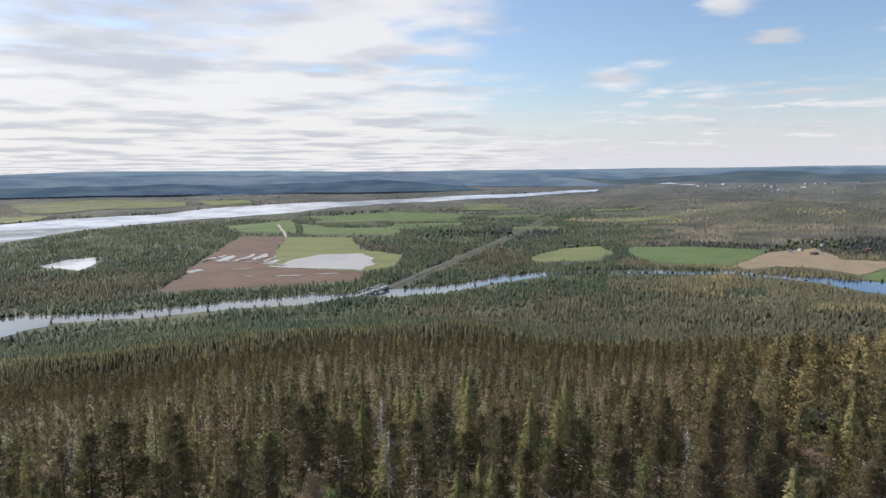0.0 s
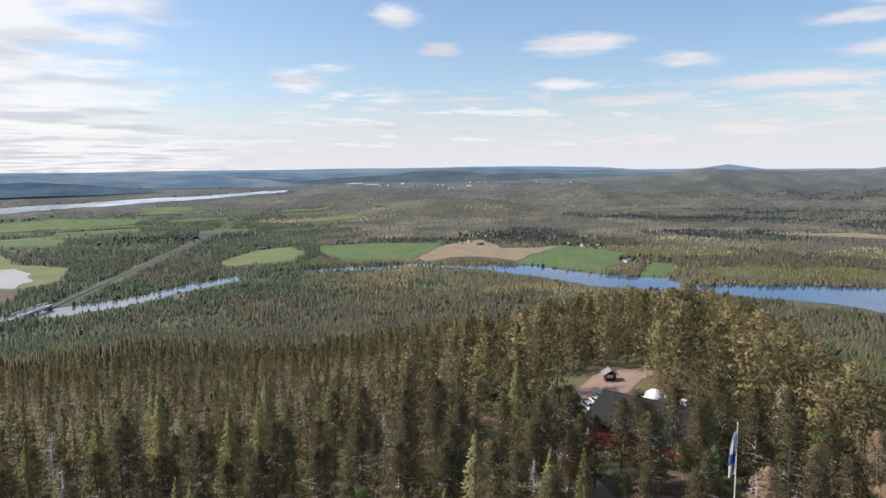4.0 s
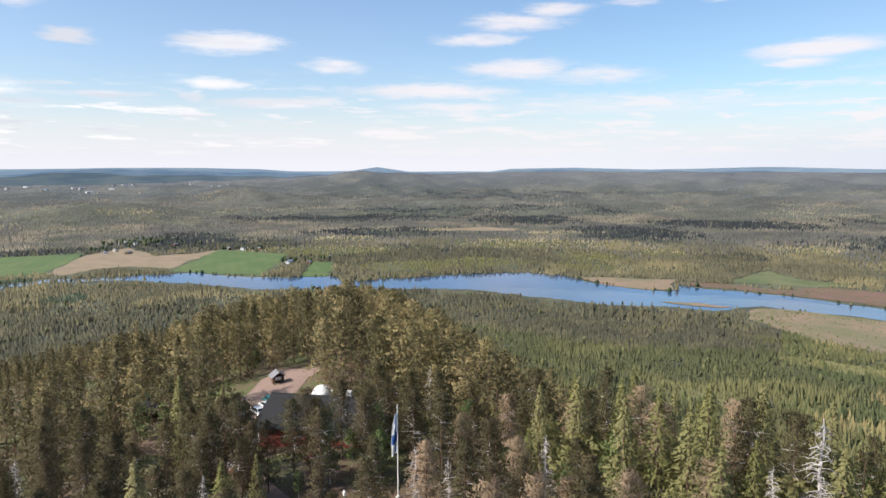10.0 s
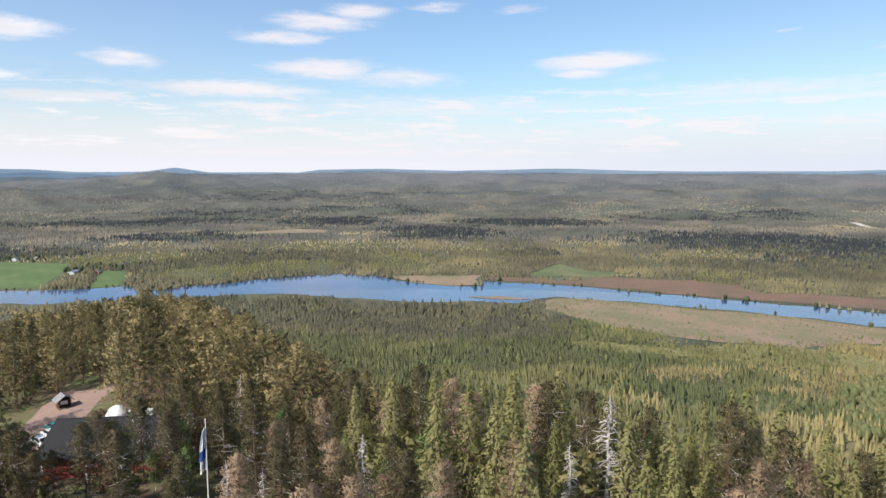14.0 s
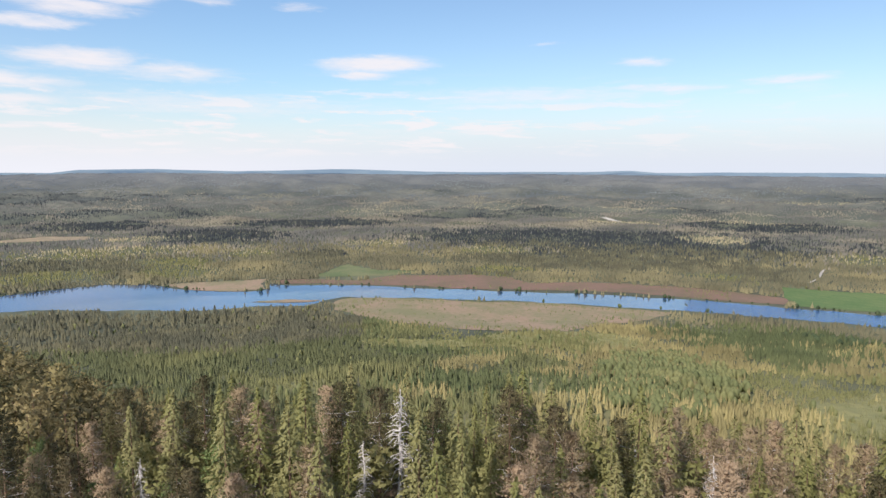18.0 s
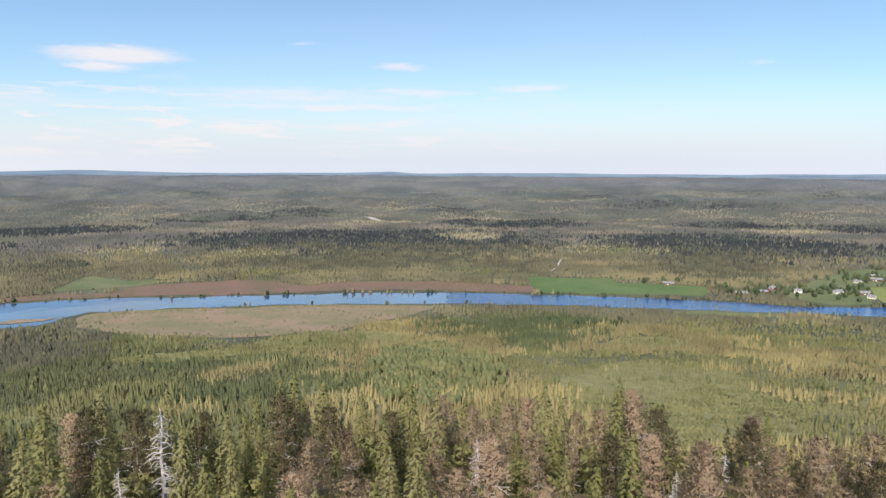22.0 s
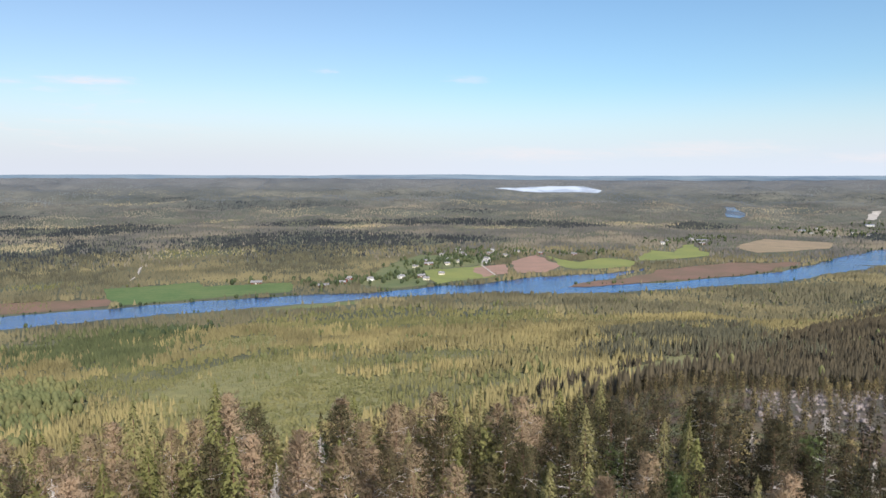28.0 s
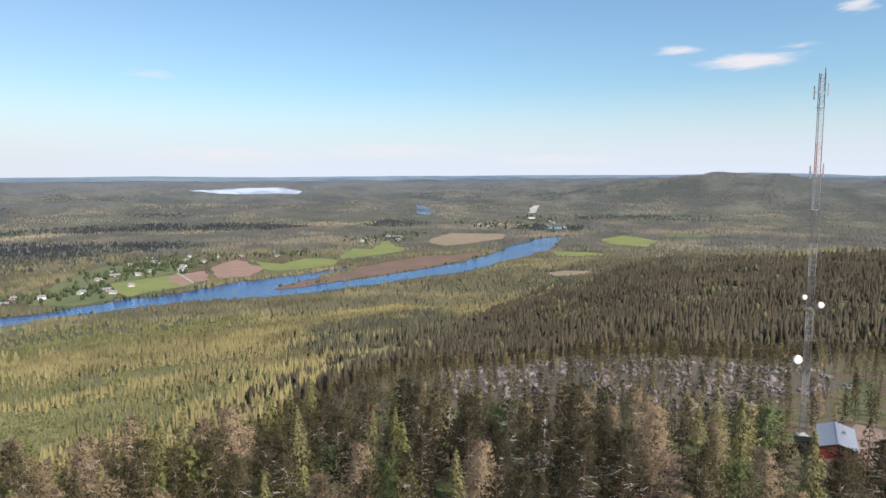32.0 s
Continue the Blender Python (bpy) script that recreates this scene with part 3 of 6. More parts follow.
field("hay green", "yellow-green meadow round a flood pool", [(-555, 2360), (-320, 2320), (-250, 1970), (-115, 1835), (-135, 1605), (-195, 1535), (-430, 1630), (-490, 1950)])
field("crop green", "green field between woods", [(-920, 2790), (-715, 3160), (-560, 2545), (-745, 2570)])
field("crop green", "green field between woods", [(-625, 2915), (-450, 2725), (-185, 2630), (-180, 2445), (-465, 2435), (-525, 2495)])
field("crop green", "green field by the wide river", [(-690, 3235), (-250, 3425), (85, 3335), (50, 3160), (-370, 3015)])
field("grass", "pale field by the wide river", [(95, 3700), (335, 3675), (320, 3555), (115, 3495)])
field("grass", "pale field across the wide river", [(-2140, 3325), (-1765, 3630), (-1390, 3675), (-1340, 3535), (-1660, 3350), (-1945, 3140)])
field("hay green", "meadow on the river bank", [(-1970, 3010), (-1795, 3105), (-1795, 2970), (-1865, 2855)])
field("hay green", "meadow across the wide river", [(-1365, 3695), (-1120, 3805), (-1035, 3700), (-1235, 3575)])
field("hay green", "meadow with scattered bushes", [(215, 1775), (335, 1960), (450, 2015), (450, 1825), (375, 1710), (230, 1680)])
field("hay green", "narrow clearing in the woods", [(740, 3000), (1035, 3140), (1005, 3050), (730, 2870)])
field("crop green", "bright green field on the river", [(520, 1980), (730, 1975), (895, 1880), (665, 1595), (510, 1635), (495, 1790)])
field("sandy soil", "bare sandy field below a farm", [(660, 1575), (875, 1840), (1035, 1915), (975, 1670), (1085, 1640), (1155, 1655), (870, 1435), (830, 1540), (760, 1570), (680, 1530)])
field("crop green", "bright green field on the lake", [(845, 1395), (1155, 1655), (1205, 1420), (1065, 1290), (935, 1190), (875, 1315)])
field("crop green", "small green field on the lake", [(965, 1105), (1150, 1270), (1165, 1205), (1005, 1060)])
field("bog", "tan sedge cape in the lake", [(1310, 620), (1350, 545), (1400, 445), (1275, 415), (1250, 450), (1250, 510)])
field("red sedge", "reddish sedge along the lake shore", [(1375, 440), (1395, 255), (1475, 180), (1465, -65), (1390, -95), (1395, -295), (1310, -475), (1250, -555), (1190, -520), (1210, -440), (1290, -270), (1315, -50), (1340, 155), (1350, 310), (1340, 400)])
field("grass", "green meadow behind the shore", [(1425, 375), (1630, 325), (1535, 230), (1540, 125), (1455, 205)])
field("sandy soil", "pale clear-felled strip", [(1995, 1540), (2215, 1480), (2230, 1315), (2130, 1270)])
field("bog", "tan open bog with low shrubs", [(1175, 240), (1180, 100), (1165, -50), (1125, -200), (1090, -300), (980, -175), (900, -115), (900, 40), (960, 135), (1065, 235)])
field("bog", "low sedge island", [(1135, 395), (1165, 340), (1160, 280), (1140, 295), (1130, 350)])
field("crop green", "mown green field on the river", [(1375, -590), (1300, -755), (1245, -735), (1155, -880), (1065, -810), (1140, -635), (1180, -535)])
field("grass", "grassy village ground among the houses", [(1270, -1420), (1090, -1520), (1015, -1365), (1070, -1195), (915, -1050), (945, -965), (1025, -960), (1120, -1095), (1190, -1215)])
field("lime green", "village meadow", [(1065, -1190), (1015, -1360), (880, -1235), (910, -1055)])
field("pink earth", "pinkish ploughed plot", [(1000, -1305), (975, -1420), (885, -1295), (895, -1205)])
field("pink earth", "pinkish ploughed plot", [(1000, -1470), (1025, -1630), (875, -1505), (825, -1360), (870, -1310)])
field("lime green", "bright meadow by the river", [(1000, -1639), (930, -1592), (860, -1568), (858, -1682), (807, -1703), (744, -1679), (716, -1577), (759, -1490), (809, -1450), (863, -1479)])
field("lime green", "bright meadow below a hamlet", [(809, -1860), (827, -1956), (750, -1940), (812, -2165), (795, -2231), (707, -2028), (643, -1949), (676, -1844), (722, -1745), (758, -1694)])
field("red sedge", "reddish reed bank between two channels", [(685, -1210), (670, -1335), (645, -1570), (560, -1805), (420, -1955), (400, -1890), (450, -1675), (530, -1470), (595, -1355)])
field("sandy soil", "stubble field near the village", [(665, -2205), (675, -2550), (450, -2555), (430, -2355), (565, -2090)])
field("hay green", "grass strip on the river bank", [(925, -625), (920, -685), (885, -780), (850, -820), (855, -750), (900, -655)])
field("lime green", "light green field by the river", [(105, -2410), (30, -2595), (-105, -2400), (-45, -2205), (60, -2260)])
field("lime green", "light green field by the river", [(215, -2025), (85, -2005), (60, -1925), (190, -1885)])
field("grass", "pale clearing in the woods", [(-100, -2680), (-295, -2705), (-270, -2580), (-130, -2570)])
field("sandy soil", "pale sandy gravel pit", [(180, -1515), (145, -1555), (80, -1540), (90, -1475), (155, -1465)])
field("glade grass", "grassy clearing on the slope", [(197, -398), (186, -432), (171, -485), (140, -419), (133, -362), (153, -334)], 7.0, 0.1)
drape("clearing", wavy([(298, -165), (343, -215), (404, -286), (430, -335), (420, -365), (331, -337), (270, -261), (261, -190)], 16, 404, 4), "scrub", "bright scrubby clearing below the hilltop", "clearing", 0.1, clear=False, step=7.0)
field("pale gravel", "pale gravel yard at the dam", [(500, -3440), (520, -3715), (485, -3735), (475, -3605), (470, -3430)])


def strip_field(mat, label, a0, a1, r0, r1):
    """A field between two headings and two distances."""
    def at_polar(a, r):
        return (r * math.sin(radians(a)), r * math.cos(radians(a)))
    field(mat, label, [at_polar(a0, r0), at_polar((a0 + a1) / 2, r0 * 1.004), at_polar(a1, r0 * 1.01), at_polar(a1 + 0.6, r1), at_polar(a0 + 0.4, r1 * 0.99)])


for a0, a1, r0, r1, mat in ((-31.4, -27.9, 3650, 3730, "grass"), (-26.3, -21.3, 3840, 3920, "hay green"), (-24.8, -20.8, 3950, 3990, "grass"), (-31.9, -28.9, 3850, 3910, "sandy soil"), (-19.3, -16.3, 3960, 4010, "hay green"),
                            (-30.3, -26.3, 3960, 4020, "hay green"), (-15.3, -11.8, 4130, 4180, "grass"), (-22.3, -17.8, 4130, 4160, "hay green"), (-10.8, -5.8, 3000, 3140, "grass"), (-4.8, 1.2, 2760, 2900, "crop green"),
                            (-4.3, 2.2, 2990, 3090, "hay green"), (3.2, 7.7, 3200, 3300, "crop green"), (0.7, 5.7, 3460, 3540, "grass"), (-8.8, -3.8, 2650, 2740, "hay green"), (5.2, 9.2, 2600, 2740, "crop green"), (11.7, 15.7, 3460, 3540, "hay green")):
    strip_field(mat, "narrow field strip on the river plain", a0, a1, r0, r1)


def ribbon(line, width):
    left, right = [], []
    for i, (x, y) in enumerate(line):
        ax, ay = line[max(i - 1, 0)]
        bx, by = line[min(i + 1, len(line) - 1)]
        d = math.hypot(bx - ax, by - ay)
        nx, ny = -(by - ay) / d * width / 2, (bx - ax) / d * width / 2
        left.append((x + nx, y + ny))
        right.append((x - nx, y - ny))
    return left + right[::-1]


drape("road", ribbon([(-120, 1295), (-70, 1455), (180, 2215), (475, 3190)], 8), "asphalt", "straight grey road through the woods", "road", 1.0)
OUTLINES.append(np.array(ribbon([(-120, 1295), (-70, 1455), (180, 2215), (475, 3190)], 30)))
drape("lane", ribbon([(-555, 2360), (-610, 2555), (-710, 2880)], 10), "pale gravel", "pale farm lane", "road", 1.1)
drape("lane", ribbon([(1425, -670), (1490, -720), (1565, -760), (1640, -805)], 5), "pale gravel", "pale forest lane", "road", 1.4)
drape("lane", ribbon([(3230, -560), (3050, -610)], 22), "pale gravel", "pale forest lane", "road", 1.0)
drape("lane", ribbon([(880, -1235), (1015, -1360), (1075, -1530)], 4.5), "pale gravel", "village lane", "road", 1.2)
drape("yard", wavy([(69, 106), (79, 100), (97, 110), (106, 115), (102, 124), (89, 118), (76, 113)], 2, 77, 2), "gravel", "reddish gravel yard by the lodge", "yard", 0.08, step=4)
drape("path", ribbon([(74, 105), (65, 92), (59, 78), (56, 67)], 4.0), "gravel", "trodden gravel path", "path", 0.08, step=4)
drape("yard", wavy([(-44, -120), (-37, -118), (-37, -130), (-43, -145), (-50, -138)], 2, 78, 2), "gravel", "reddish gravel yard by a hut", "yard", 0.08, step=4)

# farms and village houses: kind, place, turn
EAST_FARMS = [
    ("white", 1050, -1010, 60), ("red", 1095, -995, 40), ("red", 1080, -970, 130), ("shed", 1065, -940, 50), ("shed", 1060, -890, 55), ("shed", 1195, -825, 50),
    ("cream", 1090, -1365, 30), ("white", 1255, -1565, 20), ("white", 1175, -1625, 70), ("cream", 1110, -1220, 20), ("shed", 1120, -1280, 45),
    ("white", 1100, -1645, 30), ("red", 1030, -1655, 80), ("cream", 895, -2230, 60), ("white", 1065, -1450, 15), ("shed", 1000, -1115, 70), ("cream", 965, -1095, 30),
    ("white", 1145, -1465, 75), ("red", 1195, -1510, 20)]
HAMLET = [
    ("white", 1030, -1395, 25), ("cream", 1085, -1310, 60), ("red", 1135, -1380, 15), ("shed", 1160, -1320, 70), ("cream", 1075, -1550, 40), ("red", 1135, -1560, 10),
    ("cream", 990, -1175, 50), ("white", 1020, -1075, 80), ("red", 945, -1700, 20), ("cream", 905, -1760, 60), ("cream", 1215, -1445, 45), ("white", 875, -2150, 30), ("shed", 775, -2225, 60)]
NORTH_FARMS = [
    ("white", 1140, 2045, 20), ("red", 1115, 1955, 60), ("cream", 965, 1860, 100), ("white", 1085, 1970, 30), ("cream", 1060, 2010, 70), ("shed", 960, 1780, 30), ("white", 920, 1825, 60), ("white", 1195, 1600, 30), ("red", 1230, 1570, 70), ("shed", 1220, 1275, 40),
    ("hall", 1095, 1290, 30), ("cream", 145, 2420, 50), ("white", 10, 2320, 80), ("red", 1145, 1855, 10), ("shed", 360, 1985, 20), ("cream", 1175, 1995, 55),
    ("white", 1085, 2020, 130), ("red", 1115, 1240, 20), ("shed", 1180, 1640, 60), ("cream", 120, 2360, 10), ("white", 50, 2455, 60), ("red", 200, 2370, 30)]
VILLAGE = [
    ("white", 850, -2340, 35), ("hall", 810, -2325, 20), ("hall", 465, -3305, 20), ("white", 610, -3065, 60), ("hall", 640, -2960, 40), ("white", 475, -3005, 10),
    ("cream", 485, -2780, 80), ("white", 340, -3160, 30), ("red", 265, -2845, 60), ("white", 840, -2420, 30), ("cream", 815, -2465, 70), ("white", 560, -3000, 45),
    ("cream", 410, -2905, 15), ("white", 370, -3230, 50), ("shed", 715, -3045, 20), ("white", 595, -2890, 75)]
RIVERSIDE = [
    ("white", -385, 3410, 20), ("cream", -510, 3315, 60), ("red", -280, 3515, 40), ("white", -140, 3570, 10), ("white", 165, 3735, 50), ("cream", 285, 3775, 20),
    ("hall", -1250, 3765, 70), ("white", -1060, 3835, 30), ("cream", -1435, 3760, 10), ("white", -950, 3880, 50)]
_town = random.Random(5)        # a far town along the river's upper course
for _ in range(34):
    _h, _d = radians(_town.choice((21, 24, 26, 28.5, 33, 35)) + _town.gauss(0, 0.9)), _town.uniform(4200, 4480)
    RIVERSIDE.append((_town.choice(("white", "white", "hall", "cream")), round(_d * math.sin(_h)), round(_d * math.cos(_h)), _town.randrange(180)))
PLACES = EAST_FARMS + HAMLET + NORTH_FARMS + VILLAGE + RIVERSIDE
for _k, _x, _y, _a in PLACES:
    _s = 17 if _k == "hall" else 13
    OUTLINES.append(np.array([(_x - _s, _y - _s), (_x + _s, _y - _s), (_x + _s, _y + _s), (_x - _s, _y + _s)], float))

# ---------------------------------------------------------------- woods
rng = np.random.default_rng(7)


def inside(px, py, line):
    hit = np.zeros(len(px), bool)
    x0, y0 = line[:, 0], line[:, 1]
    x1, y1 = np.roll(x0, -1), np.roll(y0, -1)
    box = (px > x0.min()) & (px < x0.max()) & (py > y0.min()) & (py < y0.max())
    k = np.nonzero(box)[0]
    if not len(k):
        return hit
    qx, qy = px[k], py[k]
    h = np.zeros(len(k), bool)
    for a, b, c, d in zip(x0, y0, x1, y1):
        if b != d:
            h ^= ((b > qy) != (d > qy)) & (qx < (c - a) * (qy - b) / (d - b) + a)
    hit[k] = h
    return hit


def lumps(x, y, size, seed):
    """Smooth patchiness between -1 and 1."""
    r = np.random.default_rng(seed)
    v = np.zeros_like(x)
    for k in range(7):
        a, w = r.uniform(0, 6.28), r.uniform(0.6, 1.9) / size * 6.28
        v += np.sin((x * math.cos(a) + y * math.sin(a)) * w + r.uniform(0, 6.28))
    return v / 3.2


# bare places on the hill: buildings, yard, path, scree, clearing
BARE = [np.array(p, float) for p in (
    [(67, 92), (75, 72), (93, 79), (90, 97), (99, 108), (104, 118), (96, 121), (86, 111), (76, 108)], [(70, 93), (59, 84), (50, 67), (57, 63), (75, 80)],
    [(-33, -119), (-29, -121), (-27, -135), (-40, -134), (-41, -121)], [(62, 62), (70, 53), (76, 63), (70, 79)],
    [(298, -165), (343, -215), (404, -286), (430, -335), (420, -365), (331, -337), (270, -261), (261, -190)])]
SCREE = [np.array(p, float) for p in ([(65, -234), (55, -286), (19, -275), (7, -190), (19, -161), (42, -163)],
                                      [(13, -205), (-9, -208), (-48, -209), (-52, -177), (-16, -145), (5, -150)])]


def scatter(r0, r1, spacing, top=0.0, a0=-36, a1=200, seed=1):
    """Random places between two distances and two headings, clear of water and fields."""
    r = np.random.default_rng(seed)
    area = (a1 - a0) / 360 * math.pi * (r1 * r1 - r0 * r0)
    n = int(area / spacing ** 2)
    d = np.sqrt(r.uniform(r0 * r0, r1 * r1, n))
    a = np.radians(r.uniform(a0, a1, n))
    x, y = d * np.sin(a), d * np.cos(a)
    keep = np.ones(n, bool)
    drop = EYE - ground(x, y)
    far = drop / np.maximum(drop - top * r.uniform(0.45, 1.0, n), 20)       # the open places that a tree of that height would stand before
    rare = r.uniform(0, 1, n) < 0.02
    for line in OUTLINES:
        keep &= ~inside(x, y, line)
        if top:
            keep &= ~inside(x * far, y * far, line) | rare
    for line in BARE:
        keep &= ~inside(x, y, line)
    for line in SCREE:
        near = np.clip(drop / np.maximum(drop - 8, 20), 1, 1.25)       # and few trees before the stones
        keep &= ~((inside(x, y, line) | inside(x * near, y * near, line)) & (r.uniform(0, 1, n) < 0.36))
    return x[keep], y[keep]


def thin_out(x, y, gap):
    """Drops places that lie too close to another one."""
    cells, keep = {}, []
    for i, (a, b) in enumerate(zip(x, y)):
        c = (int(a // gap), int(b // gap))
        near = [j for u in (-1, 0, 1) for v in (-1, 0, 1) for j in cells.get((c[0] + u, c[1] + v), ())]
        if all((x[j] - a) ** 2 + (y[j] - b) ** 2 > gap * gap for j in near):
            cells.setdefault(c, []).append(i)
            keep.append(i)
    return x[keep], y[keep]


def tube(points, radii, sides=5):
    v, t = [], []
    for k, (p, r) in enumerate(zip(points, radii)):
        for s in range(sides):
            a = s * 2 * math.pi / sides
            v.append((p[0] + r * math.cos(a), p[1] + r * math.sin(a), p[2]))
        if k:
            o = (k - 1) * sides
            for s in range(sides):
                b = (s + 1) % sides
                t += [(o + s, o + b, o + sides + s), (o + b, o + sides + b, o + sides + s)]
    return np.array(v), np.array(t)


def stick(p, q, r0, r1=0.004):
    """A thin three-sided branch from p to q."""
    p, q = np.array(p, float), np.array(q, float)
    d = q - p
    d /= np.linalg.norm(d) + 1e-9
    a = np.cross(d, (0.31, 0.2, 0.93))
    a /= np.linalg.norm(a) + 1e-9
    b = np.cross(d, a)
    v = [p + r0 * (a * math.cos(k) + b * math.sin(k)) for k in (0, 2.09, 4.19)] + [q + r1 * (a * math.cos(k) + b * math.sin(k)) for k in (0, 2.09, 4.19)]
    return np.array(v), np.array([(0, 1, 4), (0, 4, 3), (1, 2, 5), (1, 5, 4), (2, 0, 3), (2, 3, 5)])


def gather(pieces):
    v, t, o = [], [], 0
    for a, b in pieces:
        v.append(a)
        t.append(b + o)
        o += len(a)
    return np.vstack(v), np.vstack(t)


def tufts(centres, ways, length, width, r, spread=0.6):
    """Pointed needle sprays or leaves: one triangle each, at the centres, along the ways."""
    n = len(centres)
    way = ways + r.normal(0, spread, (n, 3))
    way /= np.linalg.norm(way, axis=1)[:, None] + 1e-9
    side = np.cross(way, r.normal(0, 1, (n, 3)))
    side /= np.linalg.norm(side, axis=1)[:, None] + 1e-9
    ln = length * r.uniform(0.6, 1.3, (n, 1))
    w = width * r.uniform(0.6, 1.3, (n, 1))
    v = np.stack([centres - side * w - way * ln * 0.3, centres + side * w - way * ln * 0.3, centres + way * ln * 0.7], 1)
    # faces and shading turn outwards from the stem
    outward = centres * (1, 1, 0)
    outward /= np.linalg.norm(outward, axis=1)[:, None] + 0.25
    outward[:, 2] = 0.5
    normal = np.cross(v[:, 1] - v[:, 0], v[:, 2] - v[:, 0])
    normal /= np.linalg.norm(normal, axis=1)[:, None] + 1e-9
    flip = (normal * outward).sum(1) < 0
    v[flip] = v[flip][:, [1, 0, 2]]
    normal[flip] *= -1
    soft = outward + normal * 0.45
    soft /= np.linalg.norm(soft, axis=1)[:, None]
    return v.reshape(-1, 3), np.arange(3 * n).reshape(-1, 3), np.repeat(soft, 3, 0)


def pine(seed, h=14.0, limbs=74, clumps=5, per=10, size=0.36, low=None, slim=0.20, wide=4.3):
    """Crooked, airy crown of a northern pine; returns wood and needles."""
    r = np.random.default_rng(seed)
    lean = r.normal(0, 0.02, 2)
    zs = np.linspace(-0.6, h, 7)
    axis = [(lean[0] * z + 0.06 * math.sin(z), lean[1] * z + 0.06 * math.cos(z * 0.8), z) for z in zs]
    wood = [tube(axis, [0.17 * (1 - z / (h * 1.06)) ** 0.8 + 0.02 if z > 0 else 0.19 for z in zs], 6)]
    low = r.uniform(0.14, 0.36) if low is None else low
    needle_c, needle_w = [], []
    for k in range(limbs):
        f = low + (1 - low) * (k + r.uniform(0, 1)) / limbs
        z = h * f
        reach = (0.22 + wide * 0.86 * (1 - f) ** 0.44 * (1 - 0.50 * max(0, (low + 0.22 - f) / 0.22))) * r.uniform(0.5, 1.2)
        a = k * 2.4 + r.uniform(-0.5, 0.5)
        p = np.array([lean[0] * z, lean[1] * z, z])
        way = np.array([math.cos(a), math.sin(a), r.uniform(-0.14, 0.22) + 0.35 * f])
        across = np.array([-math.sin(a), math.cos(a), 0.0])
        q = p + way * reach
        if reach > 0.5 and k % 2:
            wood.append(stick(p, q, 0.035))
        for s in np.linspace(0.30, 1.0, clumps) + r.uniform(-0.1, 0.1, clumps):
            c = p + way * reach * s + across * r.uniform(-0.42, 0.42) * reach * (1.15 - 0.5 * s)
            needle_c.append(c + r.normal(0, 0.15 + 0.06 * reach, (per, 3)) * (1, 1, 0.75))
            needle_w.append(np.tile(way * 0.7 + np.array([0, 0, 0.4]), (per, 1)))
    return gather(wood), tufts(np.vstack(needle_c), np.vstack(needle_w), size, size * slim, r)


def bare_branches(seed, h=14.0, n=22):
    """Dead, lichen-grey branches on the lower stem and in the thin parts of the crown."""
    r = np.random.default_rng(seed)
    wood = []
    for k in range(n):
        z = h * r.uniform(0.12, 0.80)
        a, d = r.uniform(0, 6.28), r.uniform(1.2, 2.7) * (1.15 - 0.7 * z / h)
        p, q = np.array([0, 0, z]), np.array([math.cos(a) * d, math.sin(a) * d, z + r.uniform(-0.5, 0.5)])
        wood.append(stick(p, q, 0.045, 0.02))
        for _ in range(3):
            t = p + (q - p) * r.uniform(0.45, 1.0)
            wood.append(stick(t, t + np.array([*r.normal(0, 0.4, 2), r.uniform(-0.35, 0.35)]), 0.026, 0.012))
    return gather(wood)


def spruce(seed, h=15.0, whorls=32, per=100, size=0.44):
    """Narrow spire with drooping branches down to the ground."""
    r = np.random.default_rng(seed)
    zs = np.linspace(-0.6, h, 5)
    wood = [tube([(0, 0, z) for z in zs], [0.18 * (1 - max(z, 0) / (h * 1.03)) + 0.015 for z in zs], 6)]
    c_all, w_all = [], []
    wide = r.uniform(2.9, 3.9)
    for k in range(whorls):
        f = (k + 0.6) / whorls
        z = 0.6 + (h - 0.7) * f
        reach = wide * (1 - f) ** 0.78 * r.uniform(0.75, 1.15) + 0.12
        m = max(10, int(per * (1.25 - f)))
        a = r.uniform(0, 6.28) + np.floor(r.uniform(0, 6, m)) * 1.047 + r.normal(0, 0.16, m)
        s = r.uniform(0.15, 1.0, m) ** 0.7
        d = s * reach * r.uniform(0.8, 1.1, m)
        c_all.append(np.stack([np.cos(a) * d, np.sin(a) * d, z - 0.42 * d * s + r.normal(0, 0.07, m)], 1))
        w_all.append(np.stack([np.cos(a) * 0.8, np.sin(a) * 0.8, np.full(m, -0.55)], 1))
    c_all.append(np.stack([r.normal(0, .05, 14), r.normal(0, .05, 14), h + np.linspace(-0.8, 0.2, 14)], 1))
    w_all.append(np.tile([0, 0, 0.8], (14, 1)))
    return gather(wood), tufts(np.vstack(c_all), np.vstack(w_all), size, size * 0.27, r, 0.45)


